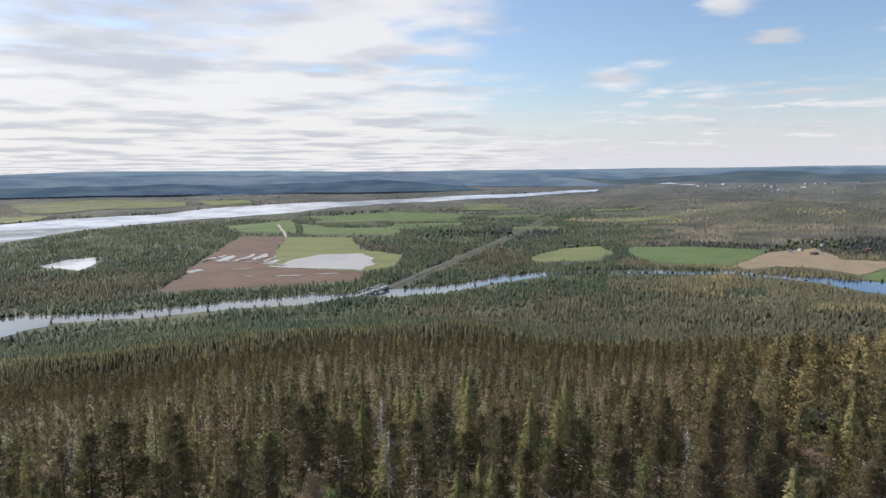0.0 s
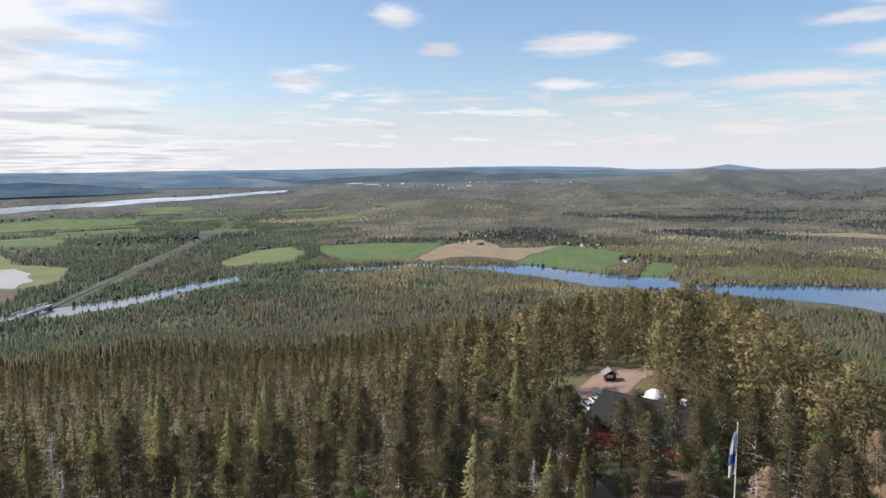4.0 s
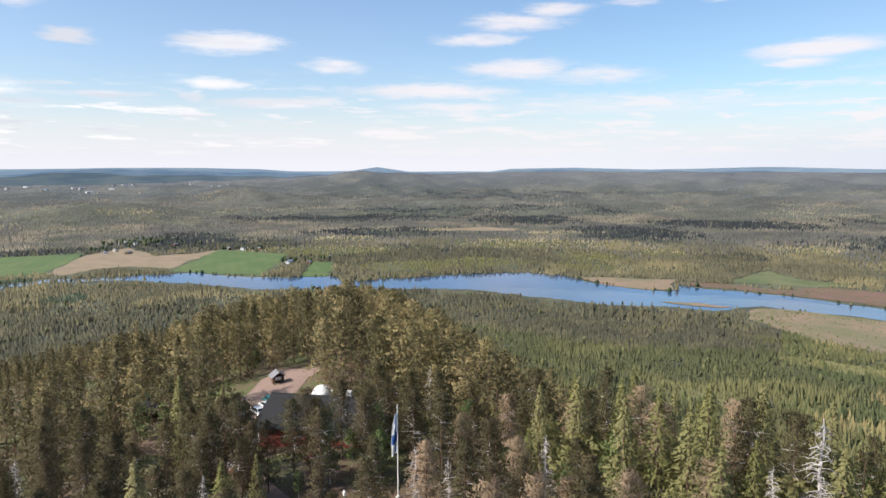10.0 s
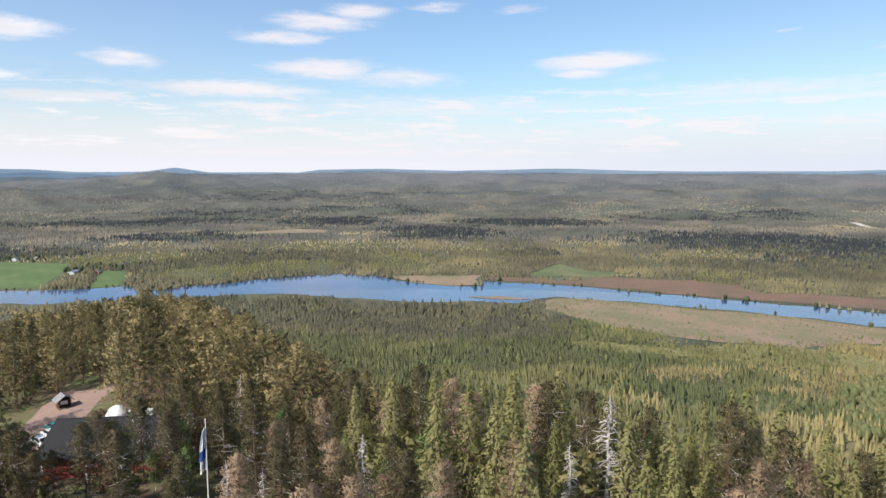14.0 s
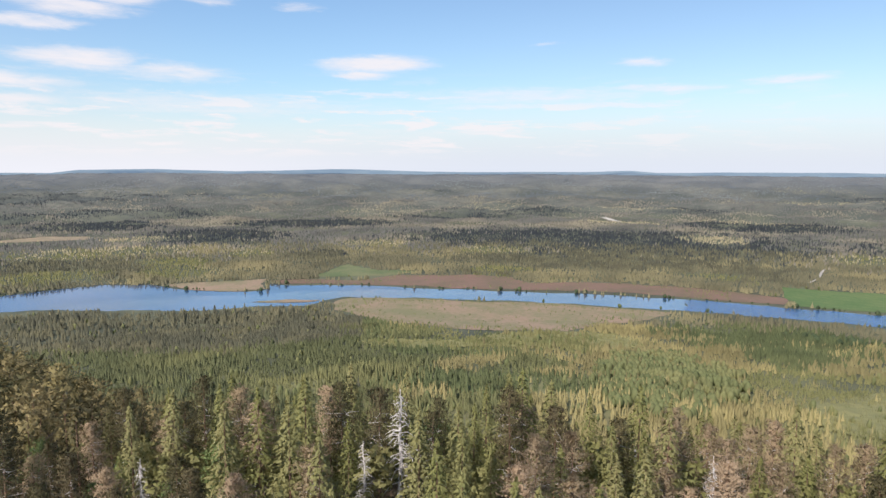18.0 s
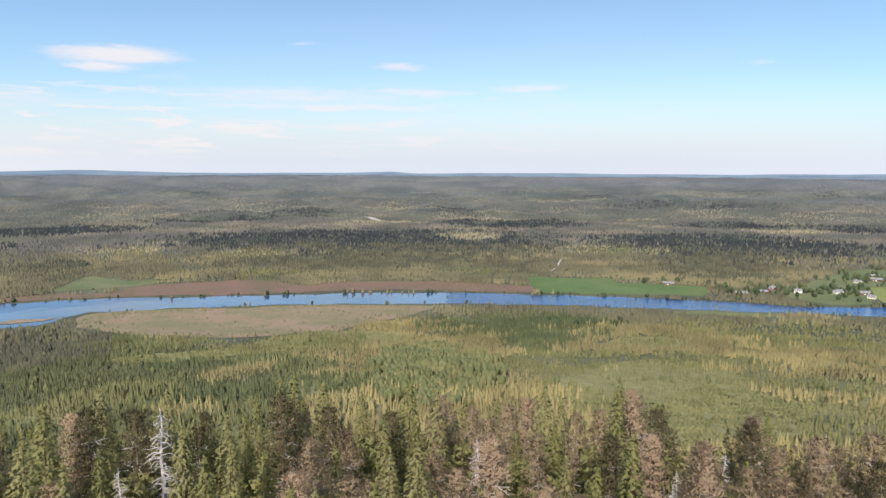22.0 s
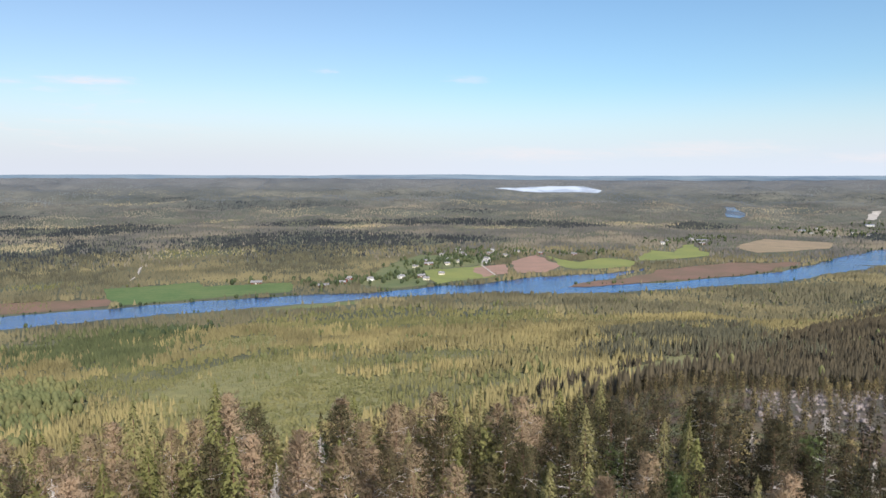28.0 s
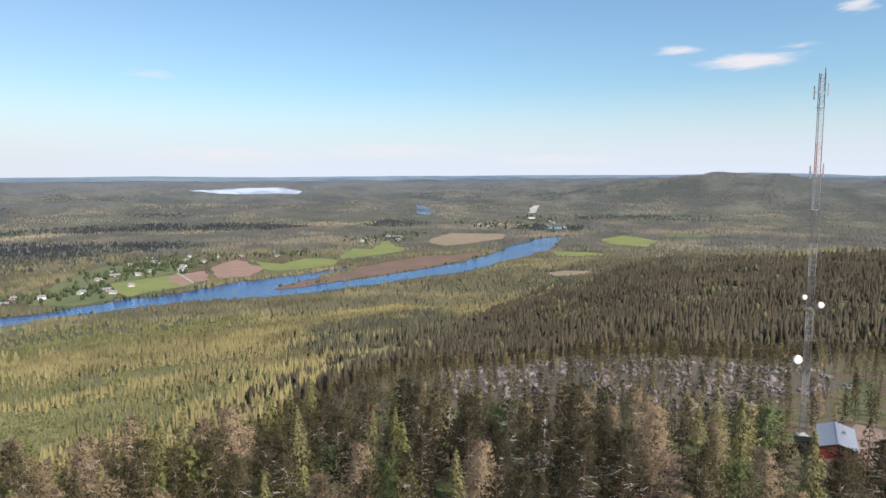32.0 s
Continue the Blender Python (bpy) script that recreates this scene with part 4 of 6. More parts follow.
def birch(seed, h=9.0, limbs=34, per=44, size=0.30):
    r = np.random.default_rng(seed)
    zs = np.linspace(-0.5, h * 0.95, 5)
    wood = [tube([(0.1 * math.sin(z * 0.5), 0, z) for z in zs], [0.09 * (1 - max(z, 0) / h) + 0.012 for z in zs], 5)]
    c_all, w_all = [], []
    for k in range(limbs):
        f = 0.18 + 0.82 * (k + r.uniform(0, 1)) / limbs
        reach = (0.45 + 2.0 * math.sin(math.pi * min(1, 1.05 - f)) ** 0.8 * 0.9) * r.uniform(0.6, 1.2)
        a = k * 2.4 + r.uniform(-0.4, 0.4)
        p = np.array([0, 0, h * f * 0.9])
        q = p + np.array([math.cos(a) * reach, math.sin(a) * reach, reach * 0.55])
        if k % 2:
            wood.append(stick(p, q, 0.02))
        c = p + (q - p) * r.uniform(0.2, 1.05, (per, 1)) + r.normal(0, 0.24, (per, 3))
        c_all.append(c)
        w_all.append(r.normal(0, 1, (per, 3)))
    return gather(wood), tufts(np.vstack(c_all), np.vstack(w_all), size, size * 0.5, r, 0.8)


def snag(seed, h=13.0, limbs=84):
    """A dead tree: bare, curved, hanging branches."""
    r = np.random.default_rng(seed)
    zs = np.linspace(-0.5, h, 8)
    bend = r.normal(0, 0.12, (8, 2))
    wood = [tube([(bx, by, z) for (bx, by), z in zip(bend, zs)], [0.21 * (1 - max(z, 0) / (h * 1.02)) + 0.03 for z in zs], 6)]
    for k in range(limbs):
        f = 0.2 + 0.75 * k / limbs
        z = h * f
        reach = 2.7 * (1 - f) ** 0.8 * r.uniform(0.4, 1.1) + 0.2
        a = r.uniform(0, 6.28)
        p = np.array([0, 0, z])
        m = p + np.array([math.cos(a) * reach * 0.55, math.sin(a) * reach * 0.55, r.uniform(-0.1, 0.25)])
        q = m + np.array([math.cos(a + r.uniform(-.6, .6)) * reach * 0.5, math.sin(a) * reach * 0.5, -reach * r.uniform(0.1, 0.6)])
        wood += [stick(p, m, 0.06, 0.045), stick(m, q, 0.045, 0.012)]
        for _ in range(2):
            t = m + (q - m) * r.uniform(0, 1)
            wood.append(stick(t, t + r.normal(0, 0.34, 3), 0.024, 0.008))
    return gather(wood)


def tree_kind(name, wood, leaves, bark, foliage, label, category, group, part="crown", dead=None):
    root = new(name)
    trunk = new("trunk", soup("trunk", *wood, bark))
    trunk.parent = root
    if leaves is not None:
        crown = new(part, soup(part, *leaves[:2], foliage, soft=leaves[2]))
        crown.parent = root
    if dead is not None:
        twigs = new("deadwood", soup("deadwood", *dead, "grey wood"))
        twigs.parent = root
        tagged(twigs, "bare lichen-grey dead branches", "", "", "stuff")
    return tagged(root, label, category, group)


PINES = [tree_kind("pine_tree", *pine(k), "pine bark", "pine needles", "tall olive-brown pine with an open crown on the hilltop", "pine tree", "pines on the hilltop", dead=bare_branches(k + 400, n=12 + 5 * (k % 3))) for k in range(6)]
SHADED_PINES = [tree_kind("pine_tree", *pine(k + 110), "pine bark", "brown pine needles", "dull brown-green pine on the southern side of the hill", "pine tree", "pines on the hilltop", dead=bare_branches(k + 420, n=24)) for k in range(4)]
OLD_PINES = [tree_kind("pine_tree", *pine(k + 10), "pine bark", "old pine needles", "pinkish-brown old pine with lichen-grey twigs on the hill", "pine tree", "pines on the hilltop", dead=bare_branches(k + 400, n=12 + 5 * (k % 3))) for k in range(6)]
SPRUCES = [tree_kind("spruce_tree", *spruce(k + 20), "pine bark", "spruce needles", "narrow green spruce with drooping branches on the hill", "spruce tree", "spruces on the hilltop") for k in range(5)]
BIRCHES = [tree_kind("birch_tree", *birch(k + 40), "birch bark", "birch leaves", "young bright green birch among the pines", "birch tree", "birches on the hilltop") for k in range(3)]
SNAGS = [tree_kind("dead_tree", snag(k + 60), None, "grey wood", "", "bare grey dead conifer with hanging branches", "dead tree", "dead trees on the hilltop") for k in range(4)]
USED = set()


def stand(kinds, x, y, scale, r):
    """Plants one of the kinds at a place."""
    first = kinds[int(r.integers(len(kinds)))]
    turn, wide = r.uniform(0, 360), scale * r.uniform(0.85, 1.12)
    m = pose(x, y, float(ground(x, y)) - 0.1, 0, 0, turn)
    if first.name not in USED:
        USED.add(first.name)
        ob = first
        ob.matrix_basis = m
    else:
        ob = copy_thing(first, m)
    ob.scale = (wide, wide, scale)
    return ob


# lines of sight kept open: heading, half width, distance
OPEN = [(49.2, 1.3, 92), (44.5, 0.9, 88), (83.1, 1.6, 89), (79.9, 1.4, 84), (109.3, 1.2, 87), (125.6, 1.2, 80), (-5.2, 1.2, 91), (39.0, 1.6, 96), (37.7, 1.3, 108), (192.8, 0.8, 130), (195.6, 1.5, 122), (29.2, 0.9, 138)]


def seen(x, y):
    a = (math.degrees(math.atan2(x, y)) + 60) % 360 - 60
    d = math.hypot(x, y)
    return any(abs(a - h) < w and (0.74 * q if q > 95 else 0) < d < q for h, w, q in OPEN)


# dead trees that stand out: heading, distance, height over the usual
for a, d, s in [(83.1, 90, 1.28), (79.9, 85, 0.88), (109.3, 88, 0.95), (125.6, 81, 0.8), (-5.2, 92, 0.95), (44.4, 106, 0.85), (106, 76, .7), (62, 88, .8), (50.7, 84, .75), (-12, 85, .8)]:
    stand(SNAGS, d * math.sin(radians(a)), d * math.cos(radians(a)), s, rng)

for kinds, a, d, s in [(PINES, 41.4, 103, .85), (BIRCHES, 43.3, 95, .95), (BIRCHES, 43.0, 104, 1.0), (PINES, 46.6, 98, .95), (PINES, 48.2, 104, .9),
                       (PINES, 36.4, 98, .9), (BIRCHES, 45.2, 100, .7), (PINES, 50.5, 96, .95), (SPRUCES, 37.2, 88, .6), (BIRCHES, 46.8, 92, .6), (PINES, 47.6, 112, .9), (BIRCHES, 40.6, 92, .45),
                       (PINES, 36.9, 92, .85), (PINES, 38.1, 95, .75), (PINES, 40.3, 94, .95), (PINES, 42.0, 97, .85), (PINES, 46.3, 95, .9), (BIRCHES, 47.6, 94, .95), (PINES, 36.0, 95, 1), (PINES, 34.8, 98, 1), (PINES, 33.6, 93, 1),
                       (PINES, 32.3, 96, 1), (PINES, 35.4, 102, .95), (PINES, 49.0, 108, .9), (PINES, 50.4, 106, .95)]:
    stand(kinds, d * math.sin(radians(a)), d * math.cos(radians(a)), s, rng)

nx, ny = scatter(52, 122, 2.4, seed=3)
nx, ny = thin_out(nx, ny, 4.4)
head = (np.degrees(np.arctan2(nx, ny)) + 60) % 360 - 60
# share of spruce, by heading: few in the west, many in the east, mixed in the south
spruce_share = np.interp(head, [-36, 20, 55, 70, 95, 115, 140, 170, 200], [0.25, 0.2, 0.15, 0.6, 0.75, 0.4, 0.3, 0.12, 0.15])
taller = np.interp(head, [58, 68, 122, 136], [1.0, 1.16, 1.16, 1.0])
count = {"pine": 0, "spruce": 0, "birch": 0, "snag": 0}
left_x, left_y = [], []
order = np.argsort(np.hypot(nx, ny))
for i in order:
    u = rng.uniform()
    if seen(nx[i], ny[i]):
        continue
    if u < 0.03 and count["snag"] < 26:
        stand(SNAGS, nx[i], ny[i], rng.uniform(0.55, 0.9), rng)
        count["snag"] += 1
    elif u < 0.11 and count["birch"] < 90:
        stand(BIRCHES, nx[i], ny[i], rng.uniform(0.6, 1.2), rng)
        count["birch"] += 1
    elif rng.uniform() < spruce_share[i] and count["spruce"] < 270:
        stand(SPRUCES, nx[i], ny[i], rng.uniform(0.62, 1.08) * taller[i], rng)
        count["spruce"] += 1
    elif count["pine"] < 300:
        old = rng.uniform() < np.interp(head[i], [20, 48, 56, 66, 80, 110, 142, 152, 200], [0.05, 0.06, 0.25, 0.40, 0.40, 0.75, 0.68, 0.18, 0.15])
        stand(OLD_PINES if old else SHADED_PINES if head[i] > 148 else PINES, nx[i], ny[i], rng.uniform(0.7, 1.08) * taller[i], rng)
        count["pine"] += 1
    else:
        left_x.append(nx[i])
        left_y.append(ny[i])


def plant(name, templates, x, y, scale, mat, label, r):
    """Many trees as one mesh of real geometry."""
    v_all, t_all, n_all, o = [], [], [], 0
    pick = r.integers(0, len(templates), len(x))
    z = ground(x, y) - 0.15
    for k, (v, t, *shading) in enumerate(templates):
        s = pick == k
        n = int(s.sum())
        if not n:
            continue
        a, sc = r.uniform(0, 6.28, n), scale[s]
        w = sc * r.uniform(0.8, 1.2, n)
        c, si = np.cos(a) * w, np.sin(a) * w
        vx = v[None, :, 0] * c[:, None] - v[None, :, 1] * si[:, None] + x[s][:, None]
        vy = v[None, :, 0] * si[:, None] + v[None, :, 1] * c[:, None] + y[s][:, None]
        vz = v[None, :, 2] * sc[:, None] + z[s][:, None]
        v_all.append(np.stack([vx, vy, vz], -1).reshape(-1, 3))
        t_all.append((t[None] + (np.arange(n) * len(v))[:, None, None]).reshape(-1, 3) + o)
        o += n * len(v)
        if shading:
            q = shading[0]
            c, si = np.cos(a)[:, None], np.sin(a)[:, None]
            n_all.append(np.stack([q[None, :, 0] * c - q[None, :, 1] * si, q[None, :, 0] * si + q[None, :, 1] * c, np.repeat(q[None, :, 2], n, 0)], -1).reshape(-1, 3))
    soft = np.vstack(n_all) if n_all else None
    return tagged(new(name, soup(name, np.vstack(v_all), np.vstack(t_all), mat, soft=soft)), label, "forest", "", "stuff")


def rounded(v, up=0.5):
    """Shading that turns outwards from the stem."""
    out = np.array(v) * (1, 1, 0)
    out /= np.linalg.norm(out, axis=1)[:, None] + 0.3
    out[:, 2] = up
    return out / np.linalg.norm(out, axis=1)[:, None]


# the rest of the hilltop and its upper slopes
MID = [pine(k + 80, 12.5, 50, 1, 5, 0.66, 0.14, 0.30, 5.2)[1] for k in range(8)]
MID_C = [pine(k + 130, 14.0, 62, 2, 5, 0.62, 0.16, 0.30, 5.0)[1] for k in range(6)]
MID_S = [spruce(k + 90, 13.0, 15, 19, 0.82)[1] for k in range(6)]
MID_W = [tube([(0, 0, -.5), (0, 0, 11)], [0.16, 0.05], 4)]
mx, my = scatter(118, 285, 2.5, 8.0, seed=5)
mx, my = thin_out(mx, my, 3.3)
keep = mx * mx + my * my > 119 ** 2
mx, my = np.concatenate([mx[keep], left_x]), np.concatenate([my[keep], left_y])
keep = np.array([not seen(a, b) and math.hypot(a - 70.5, b - 126.5) > 6 for a, b in zip(mx, my)])
mx, my = mx[keep], my[keep]
mhead = (np.degrees(np.arctan2(mx, my)) + 60) % 360 - 60
share = np.interp(mhead, [-36, 20, 55, 70, 95, 115, 140, 170, 200], [0.25, 0.2, 0.12, 0.5, 0.7, 0.5, 0.35, 0.2, 0.3])
is_spruce = rng.uniform(0, 1, len(mx)) < share
is_old = ~is_spruce & (rng.uniform(0, 1, len(mx)) < np.interp(mhead, [20, 34, 52, 64, 80, 110, 142, 152, 200], [0.05, 0.35, 0.72, 0.65, 0.45, 0.9, 0.9, 0.3, 0.2]))
# sized to fit the camera's view: tall on the crest about the lodge, shorter down the slopes, smallest round the scree
mfar = np.hypot(mx, my)
crest = np.interp(mhead, [18, 30, 62, 76], [0, 1, 1, 0]) * np.interp(mfar, [150, 230], [1, 0])
grown = 0.70 + 0.20 * crest + 0.30 * np.maximum(crest, np.interp(mfar, [108, 150], [0.8, 0])) - 0.20 * np.interp(mhead, [146, 158], [0, 1]) * np.interp(mfar, [112, 140], [0, 1])
grown = grown * rng.uniform(0.72, 1.12, len(mx))
# fewer, broader pines on the crest
wide_crown = crest > 0.3
keep = ~wide_crown | is_spruce | (rng.uniform(0, 1, len(mx)) < 0.62)
mx, my, mhead, mfar, grown, is_spruce, is_old, wide_crown = (q[keep] for q in (mx, my, mhead, mfar, grown, is_spruce, is_old, wide_crown))
wide_crown &= ~is_spruce
is_shaded = ~is_old & ~is_spruce & (mhead > 150 + rng.normal(0, 4, len(mx)))
for name, sel, kinds, mat in (("pine_forest", ~is_spruce & ~is_old & ~is_shaded & ~wide_crown, MID, "slope needles"), ("brown_pine_forest", is_shaded, MID, "brown slope needles"), ("old_pine_forest", is_old & ~wide_crown, MID, "old slope needles"), ("crest_pines", is_old & wide_crown, MID_C, "old slope needles"), ("olive_crest_pines", ~is_old & ~is_shaded & wide_crown, MID_C, "slope needles"), ("spruce_forest", is_spruce, MID_S, "slope needles")):
    plant(name, kinds, mx[sel], my[sel], grown[sel], mat, "dense conifer forest on the upper slopes", rng)
plant("tree_trunks", MID_W, mx, my, grown * 0.95, "pine bark", "bare trunks in the slope forest", rng)


def cone(seed, h, wide, sides, tiers, up=0.6):
    """A small far conifer of ragged tiers; also its rounded shading."""
    r = np.random.default_rng(seed)
    v, t = [], []
    for k in range(tiers):
        z0, z1 = h * (0.10 + 0.62 * k / tiers), h * (1.0 if k == tiers - 1 else 0.62 + 0.3 * k / tiers)
        w = wide * (1 - 0.52 * k / max(tiers - 1, 1)) if tiers > 1 else wide
        o = len(v)
        for s in range(sides):
            a = s * 2 * math.pi / sides + r.uniform(-.3, .3)
            q = w * r.uniform(0.7, 1.2)
            v.append((q * math.cos(a), q * math.sin(a), z0 + r.uniform(-.08, .08) * h))
        v.append((r.normal(0, .1), r.normal(0, .1), z1))
        t += [(o + s, o + (s + 1) % sides, o + sides) for s in range(sides)]
    return np.array(v), np.array(t), rounded(v, up)


def round_crown(seed, h, wide):
    """A small far broadleaf crown of lumps."""
    r = np.random.default_rng(seed)
    v, t = [], []
    for z, w in ((0.05, 0.5), (0.42, 1.0), (0.78, 0.66)):
        for s in range(5):
            a = s * 1.2566 + r.uniform(-.3, .3)
            v.append((wide * w * r.uniform(.75, 1.2) * math.cos(a), wide * w * r.uniform(.75, 1.2) * math.sin(a), h * (z + r.uniform(-.06, .06))))
    v.append((0, 0, h))
    for k in range(2):
        for s in range(5):
            b = (s + 1) % 5
            t += [(k * 5 + s, k * 5 + b, k * 5 + 5 + s), (k * 5 + b, k * 5 + 5 + b, k * 5 + 5 + s)]
    t += [(10 + s, 10 + (s + 1) % 5, 15) for s in range(5)]
    return np.array(v), np.array(t)


# stands of dark spruce and light young growth that also paint cloud shade and sun patches, placed to fit the camera's
# view: east, north, half width across and along the line from the hill
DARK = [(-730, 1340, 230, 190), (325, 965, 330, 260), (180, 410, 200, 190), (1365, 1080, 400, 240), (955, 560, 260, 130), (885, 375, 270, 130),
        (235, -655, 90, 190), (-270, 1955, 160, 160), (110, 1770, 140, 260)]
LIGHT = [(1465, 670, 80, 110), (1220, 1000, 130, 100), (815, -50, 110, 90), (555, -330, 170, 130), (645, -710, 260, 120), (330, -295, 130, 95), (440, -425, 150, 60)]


# the larger stands and painted cloud shade of the far woods, placed to fit the camera's view: heading, distance, half
# width, half depth
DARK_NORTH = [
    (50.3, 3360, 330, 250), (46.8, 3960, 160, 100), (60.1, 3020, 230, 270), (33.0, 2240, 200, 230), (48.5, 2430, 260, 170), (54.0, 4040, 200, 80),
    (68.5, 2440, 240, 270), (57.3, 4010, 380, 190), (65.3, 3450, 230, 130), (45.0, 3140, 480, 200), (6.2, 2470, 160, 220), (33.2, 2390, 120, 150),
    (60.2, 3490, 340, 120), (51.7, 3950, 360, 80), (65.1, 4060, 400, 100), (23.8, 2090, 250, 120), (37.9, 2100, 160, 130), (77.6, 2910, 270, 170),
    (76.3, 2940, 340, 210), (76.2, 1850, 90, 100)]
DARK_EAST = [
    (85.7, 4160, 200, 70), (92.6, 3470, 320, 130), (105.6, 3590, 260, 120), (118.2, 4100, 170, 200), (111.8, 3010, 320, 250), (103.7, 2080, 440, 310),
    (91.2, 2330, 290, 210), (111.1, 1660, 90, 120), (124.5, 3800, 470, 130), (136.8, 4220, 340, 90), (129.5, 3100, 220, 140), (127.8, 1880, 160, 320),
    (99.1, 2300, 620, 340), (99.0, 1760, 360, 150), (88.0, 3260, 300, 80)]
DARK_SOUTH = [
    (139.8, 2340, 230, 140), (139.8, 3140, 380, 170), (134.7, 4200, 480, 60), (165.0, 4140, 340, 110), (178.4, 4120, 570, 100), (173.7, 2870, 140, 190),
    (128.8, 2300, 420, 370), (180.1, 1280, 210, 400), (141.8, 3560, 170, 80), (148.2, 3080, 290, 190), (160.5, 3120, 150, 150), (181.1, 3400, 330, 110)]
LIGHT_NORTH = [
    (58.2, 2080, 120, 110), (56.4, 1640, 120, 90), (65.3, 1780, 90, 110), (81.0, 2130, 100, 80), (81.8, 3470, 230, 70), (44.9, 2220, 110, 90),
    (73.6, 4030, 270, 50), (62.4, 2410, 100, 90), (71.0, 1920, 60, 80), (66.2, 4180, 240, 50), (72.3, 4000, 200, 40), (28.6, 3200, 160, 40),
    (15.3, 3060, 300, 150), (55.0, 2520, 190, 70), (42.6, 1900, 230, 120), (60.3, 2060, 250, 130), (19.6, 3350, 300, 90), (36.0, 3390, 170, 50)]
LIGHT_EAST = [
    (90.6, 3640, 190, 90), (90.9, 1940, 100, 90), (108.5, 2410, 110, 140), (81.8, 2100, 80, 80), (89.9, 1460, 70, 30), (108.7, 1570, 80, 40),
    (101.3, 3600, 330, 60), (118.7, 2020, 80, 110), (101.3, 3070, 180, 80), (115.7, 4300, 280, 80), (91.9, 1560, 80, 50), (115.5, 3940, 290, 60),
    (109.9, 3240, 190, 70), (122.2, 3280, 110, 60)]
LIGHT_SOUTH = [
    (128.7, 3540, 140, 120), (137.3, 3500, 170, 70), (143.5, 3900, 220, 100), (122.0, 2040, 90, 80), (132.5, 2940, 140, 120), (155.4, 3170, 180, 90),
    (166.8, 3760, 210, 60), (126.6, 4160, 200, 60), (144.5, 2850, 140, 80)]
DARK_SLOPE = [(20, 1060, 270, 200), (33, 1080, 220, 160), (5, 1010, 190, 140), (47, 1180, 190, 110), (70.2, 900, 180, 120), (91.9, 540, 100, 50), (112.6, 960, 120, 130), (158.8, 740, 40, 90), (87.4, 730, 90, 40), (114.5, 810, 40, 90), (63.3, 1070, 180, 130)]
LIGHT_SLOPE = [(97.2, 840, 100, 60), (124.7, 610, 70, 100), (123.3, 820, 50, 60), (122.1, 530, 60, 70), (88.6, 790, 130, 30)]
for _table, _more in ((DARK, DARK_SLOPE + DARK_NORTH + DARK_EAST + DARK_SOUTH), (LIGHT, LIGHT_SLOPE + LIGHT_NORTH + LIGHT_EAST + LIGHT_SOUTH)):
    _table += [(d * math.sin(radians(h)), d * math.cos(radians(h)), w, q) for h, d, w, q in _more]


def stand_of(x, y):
    """0 mixed forest, 1 dark spruce and painted cloud shade, 2 light young growth and painted sun patches."""
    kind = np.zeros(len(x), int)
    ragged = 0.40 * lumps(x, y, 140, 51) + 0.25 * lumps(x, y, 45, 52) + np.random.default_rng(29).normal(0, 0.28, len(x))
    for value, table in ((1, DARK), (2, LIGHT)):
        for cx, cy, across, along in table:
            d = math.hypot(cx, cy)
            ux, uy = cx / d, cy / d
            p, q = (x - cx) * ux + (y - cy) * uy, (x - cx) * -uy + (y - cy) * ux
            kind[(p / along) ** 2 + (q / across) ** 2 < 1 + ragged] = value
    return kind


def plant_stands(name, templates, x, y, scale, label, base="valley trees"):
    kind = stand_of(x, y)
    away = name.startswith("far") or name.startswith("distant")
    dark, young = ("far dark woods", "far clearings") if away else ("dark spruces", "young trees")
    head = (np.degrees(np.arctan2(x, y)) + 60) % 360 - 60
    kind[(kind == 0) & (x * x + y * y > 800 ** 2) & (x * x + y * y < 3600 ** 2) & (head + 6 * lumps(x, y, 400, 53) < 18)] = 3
    # east of this heading the slope takes the tone with sunlight painted in
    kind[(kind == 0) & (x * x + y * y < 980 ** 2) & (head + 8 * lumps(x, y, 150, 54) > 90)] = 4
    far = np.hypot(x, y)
    # the southern slope takes the foliage with cloud shade painted in
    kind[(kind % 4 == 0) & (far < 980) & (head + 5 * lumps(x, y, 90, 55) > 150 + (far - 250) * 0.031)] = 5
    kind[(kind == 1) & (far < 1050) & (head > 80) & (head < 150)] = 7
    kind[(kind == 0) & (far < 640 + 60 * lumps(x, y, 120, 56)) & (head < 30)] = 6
    for value, title, mat, text in ((0, name, base, label), (1, name + "_spruce", dark, "dark stand of spruce and painted cloud shade in the " + name.replace("_", " ")),
                                    (2, name + "_young", young, "light young growth and painted sun patches in the " + name.replace("_", " ")),
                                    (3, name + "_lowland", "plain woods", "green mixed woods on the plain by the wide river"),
                                    (4, name + "_pines", "pine slopes", "pine woods below the hill, sunlight painted into yellowish crowns"),
                                    (5, name + "_brown_pines", "brown pine slopes", "brownish pine woods on the southern slope, cloud shade painted in"),
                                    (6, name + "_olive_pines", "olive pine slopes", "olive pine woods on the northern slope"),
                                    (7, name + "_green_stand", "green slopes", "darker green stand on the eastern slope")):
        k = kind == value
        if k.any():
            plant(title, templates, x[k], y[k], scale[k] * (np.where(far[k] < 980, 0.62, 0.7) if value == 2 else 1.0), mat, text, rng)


FAR_0 = [cone(k + 100, 11.0, 1.75, 6, 3, 0.42) for k in range(6)] + [cone(k + 120, 9.0, 2.1, 6, 3, 0.42) for k in range(6)]
FAR_2 = [cone(k + 140, 10.5, 3.1, 4, 1, 0.9) for k in range(6)] + [cone(k + 150, 10.5, 2.9, 4, 2, 0.9) for k in range(2)]
FAR_1 = [cone(k + 100, 11.0, 1.9, 4, 2, 0.45) for k in range(6)] + [cone(k + 120, 9.0, 2.3, 5, 2, 0.45) for k in range(6)]
